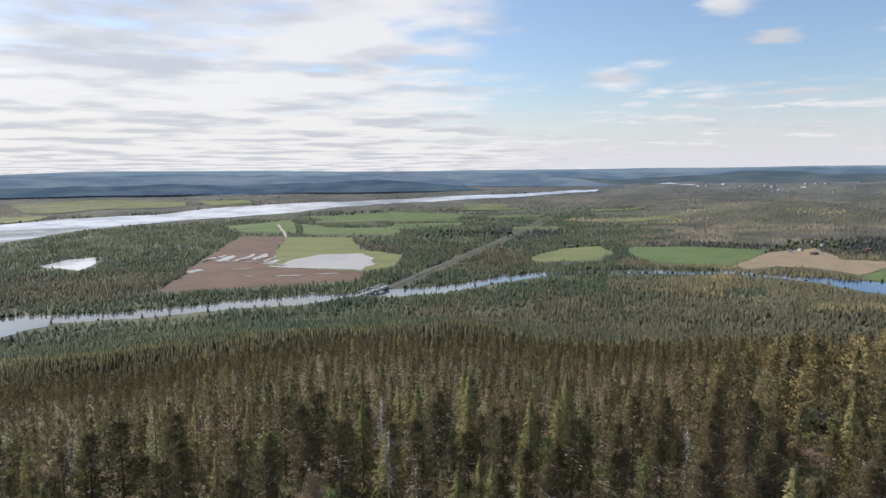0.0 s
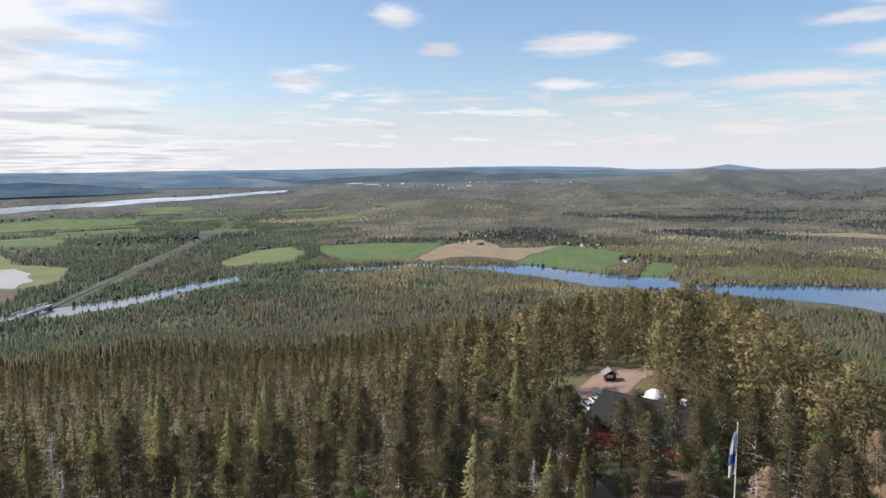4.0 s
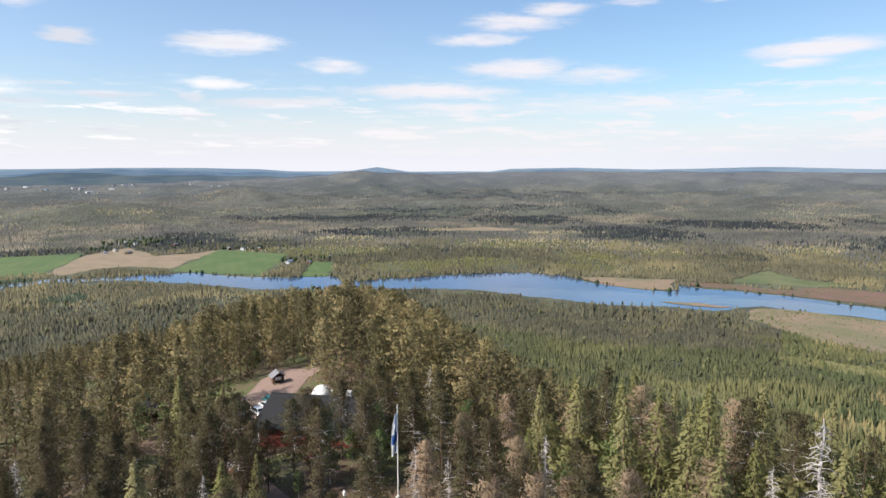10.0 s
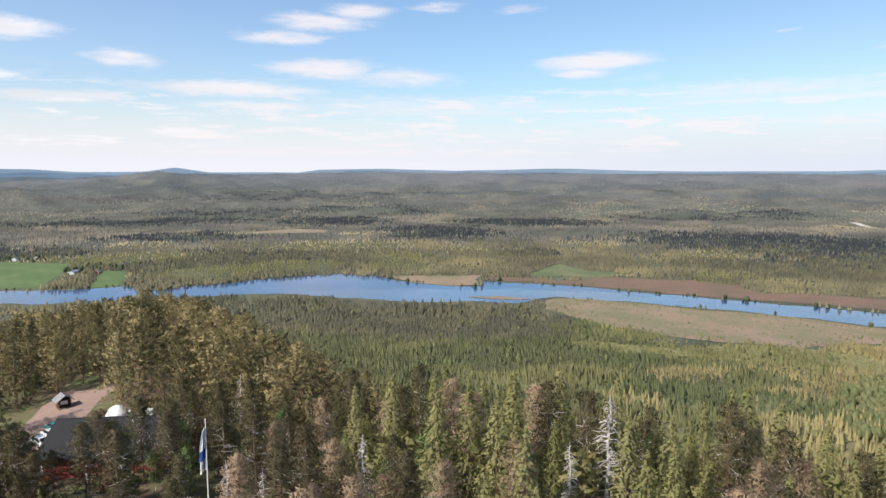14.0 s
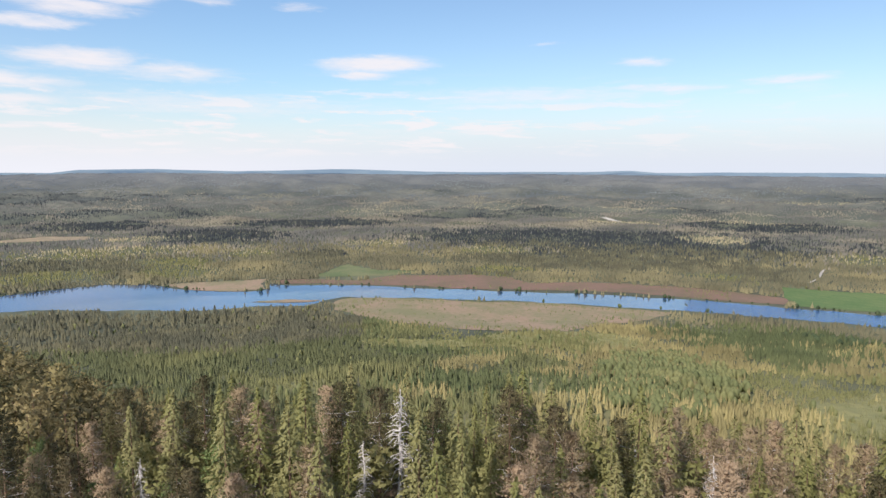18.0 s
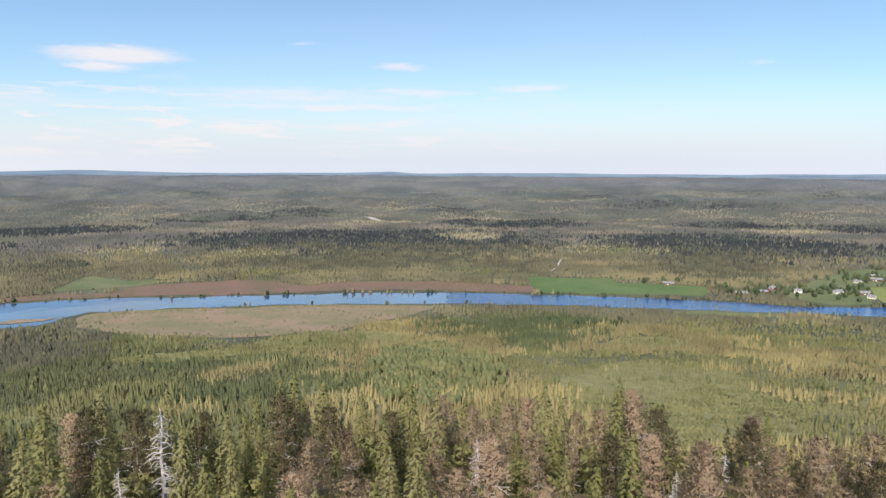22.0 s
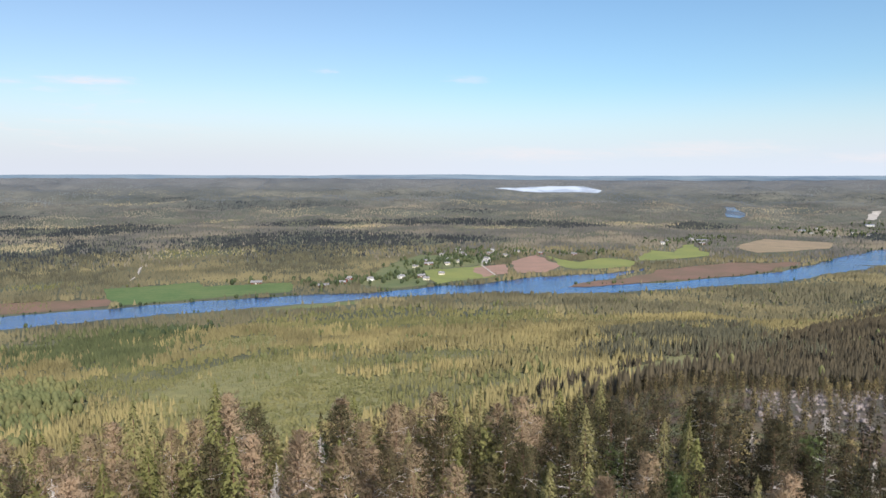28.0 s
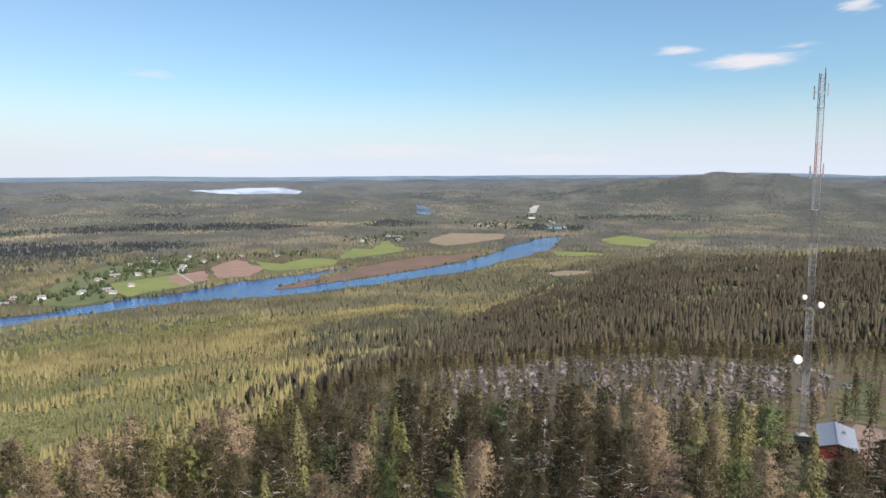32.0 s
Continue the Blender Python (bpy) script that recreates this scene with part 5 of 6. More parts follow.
x, y = scatter(275, 980, 4.4, 9.0, seed=11)
tall = 0.72 + 0.22 * lumps(x, y, 160, 5) + rng.uniform(-0.16, 0.22, len(x))
open_ground = lumps(x, y, 120, 6) > 1.5
for name, kinds, k in (("slope_forest", FAR_0, ~open_ground & (x * x + y * y < 470 ** 2)), ("lower_slope_forest", FAR_1, ~open_ground & (x * x + y * y >= 470 ** 2) & (x * x + y * y < 720 ** 2)),
                       ("valley_edge_forest", FAR_2, ~open_ground & (x * x + y * y >= 720 ** 2))):
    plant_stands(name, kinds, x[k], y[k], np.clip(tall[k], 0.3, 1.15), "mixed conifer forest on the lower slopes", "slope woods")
x, y = scatter(275, 1500, 26, 8.0, seed=12)
leafy_here = lumps(x, y, 150, 8) > 0.2
plant("birch_grove", [round_crown(k, 9, 2.3) for k in range(4)], x[leafy_here], y[leafy_here], rng.uniform(0.5, 1.1, int(leafy_here.sum())), "grove leaves", "light green birches among conifers", rng)

x, y = scatter(430, 780, 5.2, 6.0, a0=98, a1=112, seed=22)
k = ((np.hypot(x, y) - 600) / 170) ** 2 + ((np.degrees(np.arctan2(x, y)) - 105) / 5.5) ** 2 < 1 + 0.4 * lumps(x, y, 60, 61)
plant("broadleaf_grove", [round_crown(q + 130, 9.5, 3.0) for q in range(5)], x[k], y[k], rng.uniform(0.6, 1.2, int(k.sum())), "grove leaves", "rounded light green broadleaf grove on the slope", rng)

# bushes and young trees that fill the edge of the hilltop
x, y = scatter(84, 150, 5.2, a0=62, a1=150, seed=24)
plant("edge_bushes", [birch(q + 220, 8.0, 16, 13, 0.6)[1] for q in range(4)], x, y, rng.uniform(0.6, 1.3, len(x)), "edge leaves", "yellow-green bushes and saplings under the trees", rng)
for a0, a1, k, mat in ((-36, 62, 25, "slope needles"), (150, 200, 26, "brown slope needles")):
    x, y = scatter(54, 135, 4.6, a0=a0, a1=a1, seed=k)
    plant("undergrowth", [birch(q + 240, 3.6, 9, 9, 0.5)[1] for q in range(4)], x, y, rng.uniform(0.4, 1.2, len(x)), mat, "olive saplings and shrubs between the trunks", rng)
x, y = scatter(112, 190, 13, a0=28, a1=112, seed=21)
plant("young_birches", [birch(k + 200, 7.5, 12, 9, 0.75)[1] for k in range(3)], x, y, rng.uniform(0.5, 1.0, len(x)), "birch leaves", "young green birches under the pines", rng)

r_, a_ = np.sqrt(rng.uniform(300 ** 2, 560 ** 2, 5200)), np.radians(rng.uniform(117, 142, 5200))
x, y = r_ * np.sin(a_), r_ * np.cos(a_)
k = inside(x, y, BARE[-1])
plant("scrub_birches", [round_crown(q + 70, 3.2, 1.5) for q in range(4)], x[k], y[k], rng.uniform(0.4, 1.2, int(k.sum())), "young trees", "low birch scrub in a clearing", rng)

x, y = scatter(975, 2250, 7.3, 10.0, seed=13)
k = np.hypot(x, y) < 2000 + rng.uniform(-250, 250, len(x))
x, y = x[k], y[k]
tall = 0.85 + 0.25 * lumps(x, y, 260, 9) + rng.uniform(-0.15, 0.2, len(x))
plant_stands("valley_forest", FAR_2, x, y, np.clip(tall, 0.35, 1.25), "wide valley forest of spruce and pine")
FAR_3 = [cone(k + 160, 11, 4.2, 3, 1, 1.3) for k in range(5)]
x, y = scatter(1750, 3250, 12.5, 12.0, seed=14)
k = np.hypot(x, y) > 2000 + rng.uniform(-250, 250, len(x))
x, y = x[k], y[k]
tall = 0.85 + 0.25 * lumps(x, y, 400, 10) + rng.uniform(-0.15, 0.2, len(x))
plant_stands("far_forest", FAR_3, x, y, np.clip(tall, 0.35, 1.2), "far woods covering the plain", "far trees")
x, y = scatter(3230, 3950, 15.0, 8.0, seed=16)
tall = 0.7 + 0.25 * lumps(x, y, 300, 12) + rng.uniform(-0.15, 0.2, len(x))
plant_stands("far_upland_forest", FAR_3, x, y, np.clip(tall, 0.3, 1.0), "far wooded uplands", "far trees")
FAR_4 = [cone(k + 170, 6.0, 3.4, 3, 1, 1.5) for k in range(4)]
x, y = scatter(3900, 4880, 16.0, 5.0, seed=15)
tall = 0.8 + 0.3 * lumps(x, y, 300, 11) + rng.uniform(-0.2, 0.2, len(x))
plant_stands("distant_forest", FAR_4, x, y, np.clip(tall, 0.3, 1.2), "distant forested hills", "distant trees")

# rows of a planted spruce belt on the lake shore
row_x, row_y = [], []
for k in range(8):
    a = radians(64.9 + k * 0.78)
    for d in range(1035, 1135, 5):
        row_x.append(d * math.sin(a) + rng.normal(0, 0.8))
        row_y.append(d * math.cos(a) + rng.normal(0, 0.8))
row_x, row_y = np.array(row_x), np.array(row_y)
plant("planted_rows", FAR_1, row_x, row_y, rng.uniform(0.95, 1.25, len(row_x)), "dark spruces", "straight rows of planted dark spruces by the lake", rng)

# ---------------------------------------------------------------- things
def colour(name, rgb, rough=0.6, metal=0.0, scale=2.0, wear=0.75):
    return plain(name, rgb, tuple(v * wear for v in rgb), scale, rough, metal)


colour("red boards", (0.20, 0.036, 0.026), 0.85)
colour("brown boards", (0.12, 0.065, 0.040), 0.8)
colour("white paint", (0.78, 0.77, 0.74), 0.6, wear=0.85)
colour("cream boards", (0.62, 0.56, 0.42), 0.7, wear=0.85)
colour("black felt", (0.020, 0.020, 0.022), 0.95)
colour("sheet roof", (0.30, 0.32, 0.37), 0.35, 0.3, 1.0, 0.85)
colour("grey roof", (0.22, 0.22, 0.23), 0.7)
colour("galvanised steel", (0.45, 0.45, 0.46), 0.45, 0.6)
colour("weathered steel", (0.20, 0.20, 0.21), 0.5, 0.4)
colour("red steel", (0.36, 0.14, 0.11), 0.5)
colour("concrete", (0.48, 0.47, 0.45), 0.85)
colour("white canvas", (0.82, 0.82, 0.80), 0.7, wear=0.93)
colour("flag white", (0.82, 0.82, 0.82), 0.8, wear=0.95)
colour("flag blue", (0.02, 0.09, 0.36), 0.8, wear=0.9)
colour("car white", (0.80, 0.80, 0.80), 0.25, wear=0.97)
colour("car silver", (0.50, 0.51, 0.53), 0.3, 0.5, wear=0.95)
colour("car teal", (0.02, 0.20, 0.22), 0.3, 0.2, wear=0.95)
colour("rubber", (0.02, 0.02, 0.02), 0.9)
colour("log wood", (0.22, 0.15, 0.095), 0.8)
colour("scree stone", (0.26, 0.222, 0.213), 0.9, scale=0.7, wear=0.55)
m, n, s = material("window glass", 0.05)
s.inputs["Base Color"].default_value = (0.02, 0.025, 0.03, 1)


def box(bm, x0, y0, z0, x1, y1, z1, bevel=0.0):
    made = bmesh.ops.create_cube(bm, size=1.0, matrix=Matrix.LocRotScale(((x0 + x1) / 2, (y0 + y1) / 2, (z0 + z1) / 2), None, (x1 - x0, y1 - y0, z1 - z0)))
    if bevel:
        edges = list({e for v in made["verts"] for e in v.link_edges})
        bmesh.ops.bevel(bm, geom=edges, offset=bevel, segments=1, affect="EDGES")
    return bm


def bar(bm, p, q, r, sides=6, r2=None):
    p, q = Vector(p), Vector(q)
    d = q - p
    bmesh.ops.create_cone(bm, cap_ends=True, segments=sides, radius1=r, radius2=r if r2 is None else r2, depth=d.length,
                          matrix=Matrix.Translation((p + q) / 2) @ d.to_track_quat("Z", "Y").to_matrix().to_4x4())
    return bm


def part(name, bm, mat, parent, label=""):
    me = bpy.data.meshes.new(name)
    bm.to_mesh(me)
    bm.free()
    me.materials.append(MAT[mat])
    ob = new(name, me)
    ob.parent = parent
    if label:
        ob["label"] = label
    return ob


def boxed(name, mat, parent, *dims, bevel=0.0, label=""):
    return part(name, box(bmesh.new(), *dims, bevel=bevel), mat, parent, label)


def solid(faces_pts):
    """A closed prism from two matching outlines."""
    bm = bmesh.new()
    a, b = ([bm.verts.new(p) for p in ring] for ring in faces_pts)
    bm.faces.new(a)
    bm.faces.new(b[::-1])
    for i in range(len(a)):
        k = (i + 1) % len(a)
        bm.faces.new((a[i], b[i], b[k], a[k]))
    bmesh.ops.recalc_face_normals(bm, faces=bm.faces[:])
    return bm


def at(x, y, turn=0.0, sink=0.0):
    return pose(x, y, float(ground(x, y)) - sink, 0, 0, turn)


def window_part(parent, x, y, z, w, h, face, trim="white paint"):
    """A framed window with two panes in a wall that faces +y or -y (face), +x or -x."""
    fx, fy = face
    def slab(a0, a1, z0, z1, d0, d1):
        bm = bmesh.new()
        if fx:
            xs = sorted((x + fx * d0, x + fx * d1))
            return box(bm, xs[0], y + a0, z0, xs[1], y + a1, z1)
        ys = sorted((y + fy * d0, y + fy * d1))
        return box(bm, x + a0, ys[0], z0, x + a1, ys[1], z1)
    t = 0.11
    f = part("window", slab(-w / 2 - t, w / 2 + t, z - t, z + h + t, 0.0, 0.05), trim, parent)
    part("pane", slab(-w / 2, -0.04, z, z + h, 0.05, 0.065), "window glass", f)
    part("pane", slab(0.04, w / 2, z, z + h, 0.05, 0.065), "window glass", f)
    return f


def gable_house(name, w, d, eave, ridge, wall, roof, label, category, group="", over=0.5, windows=3, chimney=True, detail=True, thick=0.18):
    """A house with its ridge along x, two roof slopes, gables, windows, door and chimney."""
    root = tagged(new(name), label, category, group)
    prof = [(-d / 2, -1.5), (d / 2, -1.5), (d / 2, eave), (0, ridge - 0.05), (-d / 2, eave)]
    part("wall", solid(([(-w / 2, y, z) for y, z in prof], [(w / 2, y, z) for y, z in prof])), wall, root)
    k = (ridge - eave) / (d / 2)
    for sgn in (-1, 1):
        y1, z1 = sgn * (d / 2 + over), eave - k * over
        ring = [(y1, z1), (0, ridge), (0, ridge + thick), (y1, z1 + thick)]
        part("roof_slope", solid(([(-w / 2 - over, y, z) for y, z in ring], [(w / 2 + over, y, z) for y, z in ring])), roof, root)
    boxed("ridge_cap", roof, root, -w / 2 - over, -0.16, ridge + thick - 0.06, w / 2 + over, 0.16, ridge + thick + 0.05)
    if chimney:
        boxed("chimney", "concrete", root, w * 0.12, 0.3, ridge - 0.8, w * 0.12 + 0.9, 1.1, ridge + 1.0)
    if detail:
        for i in range(windows):
            px = -w / 2 + w * (i + 0.5) / windows
            for sgn in (-1, 1):
                window_part(root, px, sgn * d / 2, eave * 0.36, min(1.4, w / windows * 0.45), eave * 0.40, (0, sgn))
        window_part(root, w / 2, 0.0, eave * 0.4, 1.3, eave * 0.4, (1, 0))
        window_part(root, -w / 2, 0.0, eave * 0.4, 1.3, eave * 0.4, (-1, 0))
        boxed("door", "white paint" if wall != "white paint" else "brown boards", root, -w * 0.02, d / 2, 0.1, w * 0.02 + 0.9, d / 2 + 0.06, 2.1)
    return root


# the lodge on the hilltop
lodge = gable_house("lodge", 20.5, 14.5, 3.1, 5.9, "red boards", "black felt", "long red log lodge with a dark felt roof", "lodge", over=0.8, windows=5)
LODGE = at(80.0, 84.0, math.degrees(math.atan2(-0.89, 0.45)))
lodge.matrix_basis = LODGE
for i in range(9):
    z = 0.2 + i * 0.32
    boxed("log_course", "red boards", lodge, -10.3, -7.32, z, 10.3, -7.26, z + 0.27)
for sx in (-10.25, 10.25):
    boxed("corner_board", "white paint", lodge, sx - 0.12, -7.36, 0, sx + 0.12, -7.25, 3.0)
boxed("gutter", "black felt", lodge, -11, -8.2, 2.72, 11, -8.05, 2.84)
for sx in (-6.5, 5.2):
    boxed("roof_vent", "black felt", lodge, sx, -2.2, 4.9, sx + 0.7, -1.5, 5.6, bevel=0.05)
porch = boxed("porch", "log wood", lodge, -3.2, -9.8, -0.5, 3.0, -7.4, 0.25)
for sx in (-3.0, 2.8):
    part("porch_post", bar(bmesh.new(), (sx, -9.6, 0.2), (sx, -9.6, 2.5), 0.09), "white paint", lodge)


def shelter(x, y, turn, w, d, eave, ridge, label):
    root = tagged(new("shelter"), label, "shelter")
    boxed("floor", "log wood", root, -w / 2, -d / 2, -0.4, w / 2, d / 2, 0.15)
    boxed("back_wall", "brown boards", root, -w / 2, d / 2 - 0.15, 0.15, w / 2, d / 2, eave)
    for sx in (-w / 2, w / 2 - 0.15):
        boxed("side_wall", "brown boards", root, sx, -d / 2 + 0.6, 0.15, sx + 0.15, d / 2 - 0.15, eave)
    boxed("bench", "log wood", root, -w / 2 + 0.2, d / 2 - 0.7, 0.45, w / 2 - 0.2, d / 2 - 0.2, 0.52)
    boxed("notice_board", "white paint", root, -w * 0.28, -d / 2 + 0.55, 0.8, w * 0.28, -d / 2 + 0.62, 1.5)
    for sgn in (-1, 1):
        ring = [(sgn * (w / 2 + 0.5), eave - 0.25), (0, ridge), (0, ridge + 0.14), (sgn * (w / 2 + 0.5), eave - 0.11)]
        part("roof_slope", solid(([(a, -d / 2 - 0.5, z) for a, z in ring], [(a, d / 2 + 0.4, z) for a, z in ring])), "grey roof", root)
    for sx in (-w / 2 + 0.1, w / 2 - 0.1):
        part("post", bar(bmesh.new(), (sx, -d / 2 + 0.1, 0), (sx, -d / 2 + 0.1, eave), 0.09), "log wood", root)
    root.matrix_basis = at(x, y, turn)
    return root


shelter(94.3, 115.8, -24, 2.3, 2.1, 1.8, 2.7, "small brown log shelter with a grey gable roof on the yard")

# dark six-sided pavilion among the pines
pav = tagged(new("pavilion"), "dark six-sided wooden pavilion with a shingle roof", "pavilion")
for k in range(6):
    a, b = radians(k * 60), radians(k * 60 + 60)
    part("roof_panel", solid(([(3.4 * math.cos(a), 3.4 * math.sin(a), 2.1), (3.4 * math.cos(b), 3.4 * math.sin(b), 2.1), (0.1 * math.cos(a), 0.1 * math.sin(b), 4.0)],
                              [(3.4 * math.cos(a), 3.4 * math.sin(a), 2.22), (3.4 * math.cos(b), 3.4 * math.sin(b), 2.22), (0.1 * math.cos(a), 0.1 * math.sin(b), 4.14)])), "black felt", pav)
    part("post", bar(bmesh.new(), (2.8 * math.cos(a), 2.8 * math.sin(a), -0.4), (2.8 * math.cos(a), 2.8 * math.sin(a), 2.3), 0.1), "brown boards", pav)
    mid = (a + b) / 2
    bm = box(bmesh.new(), -1.3, -0.05, 0.0, 1.3, 0.05, 0.95)
    bmesh.ops.transform(bm, matrix=pose(2.42 * math.cos(mid), 2.42 * math.sin(mid), 0, 0, 0, math.degrees(mid) + 90), verts=bm.verts[:])
    part("side_panel", bm, "brown boards", pav)
part("smoke_cap", bar(bmesh.new(), (0, 0, 3.9), (0, 0, 4.6), 0.3, 8), "black felt", pav)
pav.matrix_basis = at(70.5, 126.5, 10)

# white dome tent behind the lodge
tent = tagged(new("dome_tent"), "white canvas dome tent behind the lodge", "tent")
bm = bmesh.new()
bmesh.ops.create_uvsphere(bm, u_segments=14, v_segments=9, radius=1.0)
for v in bm.verts:
    v.co = Vector((v.co.x * 2.7, v.co.y * 2.7, max(v.co.z, -0.15) * 2.9 + 0.35))
part("canopy", bm, "white canvas", tent)
for k in range(7):
    a = radians(k * 360 / 7)
    bm = bmesh.new()
    for i in range(6):
        u0, u1 = radians(i * 15), radians(i * 15 + 15)
        bar(bm, (2.74 * math.cos(u0) * math.cos(a), 2.74 * math.cos(u0) * math.sin(a), 0.35 + 2.94 * math.sin(u0)),
            (2.74 * math.cos(u1) * math.cos(a), 2.74 * math.cos(u1) * math.sin(a), 0.35 + 2.94 * math.sin(u1)), 0.035, 4)
    part("rib", bm, "flag white", tent)
boxed("entrance", "white canvas", tent, -0.7, -3.2, -0.1, 0.7, -2.3, 1.9, bevel=0.25)
tent.matrix_basis = at(91.2, 98.6, 30)
tent.scale = (0.76, 0.76, 0.8)


def car(paint, label):
    root = tagged(new("car"), label, "car", "cars parked by the lodge")
    prof = [(-2.15, 0.35), (2.15, 0.35), (2.2, 0.72), (1.35, 0.95), (0.75, 1.42), (-1.2, 1.46), (-1.95, 1.0), (-2.2, 0.75)]
    bm = solid(([(x, -0.86 if z < 1 else -0.68, z) for x, z in prof], [(x, 0.86 if z < 1 else 0.68, z) for x, z in prof]))
    bmesh.ops.bevel(bm, geom=bm.edges[:], offset=0.06, segments=2, affect="EDGES")
    part("body", bm, paint, root)
    glass = [(1.2, 1.0), (0.72, 1.36), (-1.15, 1.4), (-1.75, 1.04)]
    for sgn in (-1, 1):
        part("side_window", solid(([(x, sgn * (0.90 - (z - 1) * 0.42), z) for x, z in glass], [(x, sgn * (0.84 - (z - 1) * 0.42), z) for x, z in glass])), "window glass", root)
    part("windscreen", solid(([(1.33, -0.66, 1.0), (1.33, 0.66, 1.0), (0.80, 0.58, 1.41), (0.80, -0.58, 1.41)], [(1.39, -0.66, 1.02), (1.39, 0.66, 1.02), (0.84, 0.58, 1.44), (0.84, -0.58, 1.44)])), "window glass", root)
    part("rear_window", solid(([(-1.9, -0.62, 1.05), (-1.9, 0.62, 1.05), (-1.26, 0.56, 1.43), (-1.26, -0.56, 1.43)], [(-1.96, -0.62, 1.07), (-1.96, 0.62, 1.07), (-1.30, 0.56, 1.47), (-1.30, -0.56, 1.47)])), "window glass", root)
    for x in (-1.35, 1.35):
        for sgn in (-1, 1):
            w = part("wheel", bar(bmesh.new(), (x, sgn * 0.68, 0.32), (x, sgn * 0.9, 0.32), 0.32, 14), "rubber", root)
            part("rim", bar(bmesh.new(), (x, sgn * 0.9, 0.32), (x, sgn * 0.915, 0.32), 0.2, 10), "galvanised steel", w)
    for sgn in (-1, 1):
        boxed("headlight", "flag white", root, 2.1, sgn * 0.62 - 0.15, 0.62, 2.22, sgn * 0.62 + 0.15, 0.76)
        boxed("tail_light", "red steel", root, -2.24, sgn * 0.62 - 0.14, 0.66, -2.12, sgn * 0.62 + 0.14, 0.84)
    return root


for paint, label, x, y, turn in (("car white", "white hatchback parked on gravel", 79.7, 104.0, 75), ("car white", "white hatchback parked on gravel", 82.4, 104.6, 78),
                                 ("car silver", "silver hatchback parked on gravel", 76.2, 104.4, 70), ("car teal", "teal hatchback parked on gravel", 84.9, 106.6, 80),
                                 ("car silver", "silver hatchback parked on gravel", 73.0, 103.6, 66)):
    car(paint, label).matrix_basis = at(x, y, turn)


def picnic_table():
    root = tagged(new("picnic_table"), "red-painted wooden picnic table with benches", "picnic table", "picnic tables by the lodge")
    for k in range(4):
        boxed("board", "red boards", root, -1.0, -0.4 + k * 0.2, 0.72, 1.0, -0.22 + k * 0.2, 0.76)
    for sgn in (-1, 1):
        boxed("bench", "red boards", root, -1.0, sgn * 0.75 - 0.14, 0.43, 1.0, sgn * 0.75 + 0.14, 0.47)
        for x in (-0.7, 0.7):
            part("leg", bar(bmesh.new(), (x, sgn * 0.3, 0.72), (x, sgn * 0.7, -0.1), 0.05, 4), "red boards", root)
    for x in (-0.7, 0.7):
        boxed("crossbar", "red boards", root, x - 0.04, -0.85, 0.36, x + 0.04, 0.85, 0.43)
    return root


first_table = picnic_table()
first_table.matrix_basis = at(60.2, 84.7, 20)
for x, y, a in ((62.2, 83.2, 24), (64.0, 86.0, 10), (58.6, 87.0, 35), (69.2, 78.0, 60)):
    copy_thing(first_table, at(x, y, a))

# flagpole with a hanging flag
fx, fy = 67.8, 58.6
fz = float(ground(fx, fy))
pole = tagged(new("flagpole"), "tall white flagpole with a ball on top", "flagpole")
part("shaft", bar(bmesh.new(), (0, 0, 0), (0, 0, 198.0 - fz), 0.11, 10, 0.05), "white paint", pole)
part("finial", bar(bmesh.new(), (0, 0, 198.0 - fz), (0, 0, 198.25 - fz), 0.09, 10, 0.04), "white paint", pole)
boxed("foot", "concrete", pole, -0.3, -0.3, -0.4, 0.3, 0.3, 0.2, bevel=0.04)
pole.matrix_basis = pose(fx, fy, fz)
flag = tagged(new("flag"), "white flag with a blue cross hanging in folds", "flag")
side = Vector((-0.65, 0.76, 0))
out = Vector((-0.76, -0.65, 0))


def cloth(z0, z1, u0, u1, off):
    bm = bmesh.new()
    rows = []
    for i in range(11):
        z = z0 + (z1 - z0) * i / 10
        row = []
        for k in range(6):
            u = u0 + (u1 - u0) * k / 5
            sway = 0.13 * math.sin(u * 9 + z * 0.8) + 0.05 * math.sin(z * 3.1)
            narrow = 0.5 + 0.5 * min(1.0, (197.2 - z) / 2.2)
            row.append(bm.verts.new(side * (0.1 + u * narrow) + out * (sway + off) + Vector((0, 0, z - u * 0.9))))
        rows.append(row)
    for a, b in zip(rows, rows[1:]):
        for k in range(5):
            bm.faces.new((a[k], a[k + 1], b[k + 1], b[k]))
    bmesh.ops.solidify(bm, geom=bm.faces[:], thickness=0.03)
    return bm


part("field", cloth(197.2, 191.5, 0, 0.75, 0), "flag white", flag)
part("cross_upright", cloth(197.1, 191.7, 0.18, 0.32, 0.035), "flag blue", flag, "blue upright of the cross")
part("cross_arm", cloth(194.4, 193.1, 0.02, 0.72, 0.04), "flag blue", flag, "blue arm of the cross")
flag.matrix_basis = pose(fx, fy, 0)

post = tagged(new("lamp_post"), "short white lamp post with a round cap", "lamp post")
pz = float(ground(60.6, 61.7))
part("shaft", bar(bmesh.new(), (0, 0, -0.3), (0, 0, 187.3 - pz), 0.10, 8, 0.08), "white paint", post)
part("lantern", bar(bmesh.new(), (0, 0, 187.3 - pz), (0, 0, 187.75 - pz), 0.2, 10, 0.16), "white paint", post)
part("cap", bar(bmesh.new(), (0, 0, 187.75 - pz), (0, 0, 188.0 - pz), 0.26, 10, 0.05), "white paint", post)
post.matrix_basis = pose(60.6, 61.7, pz)

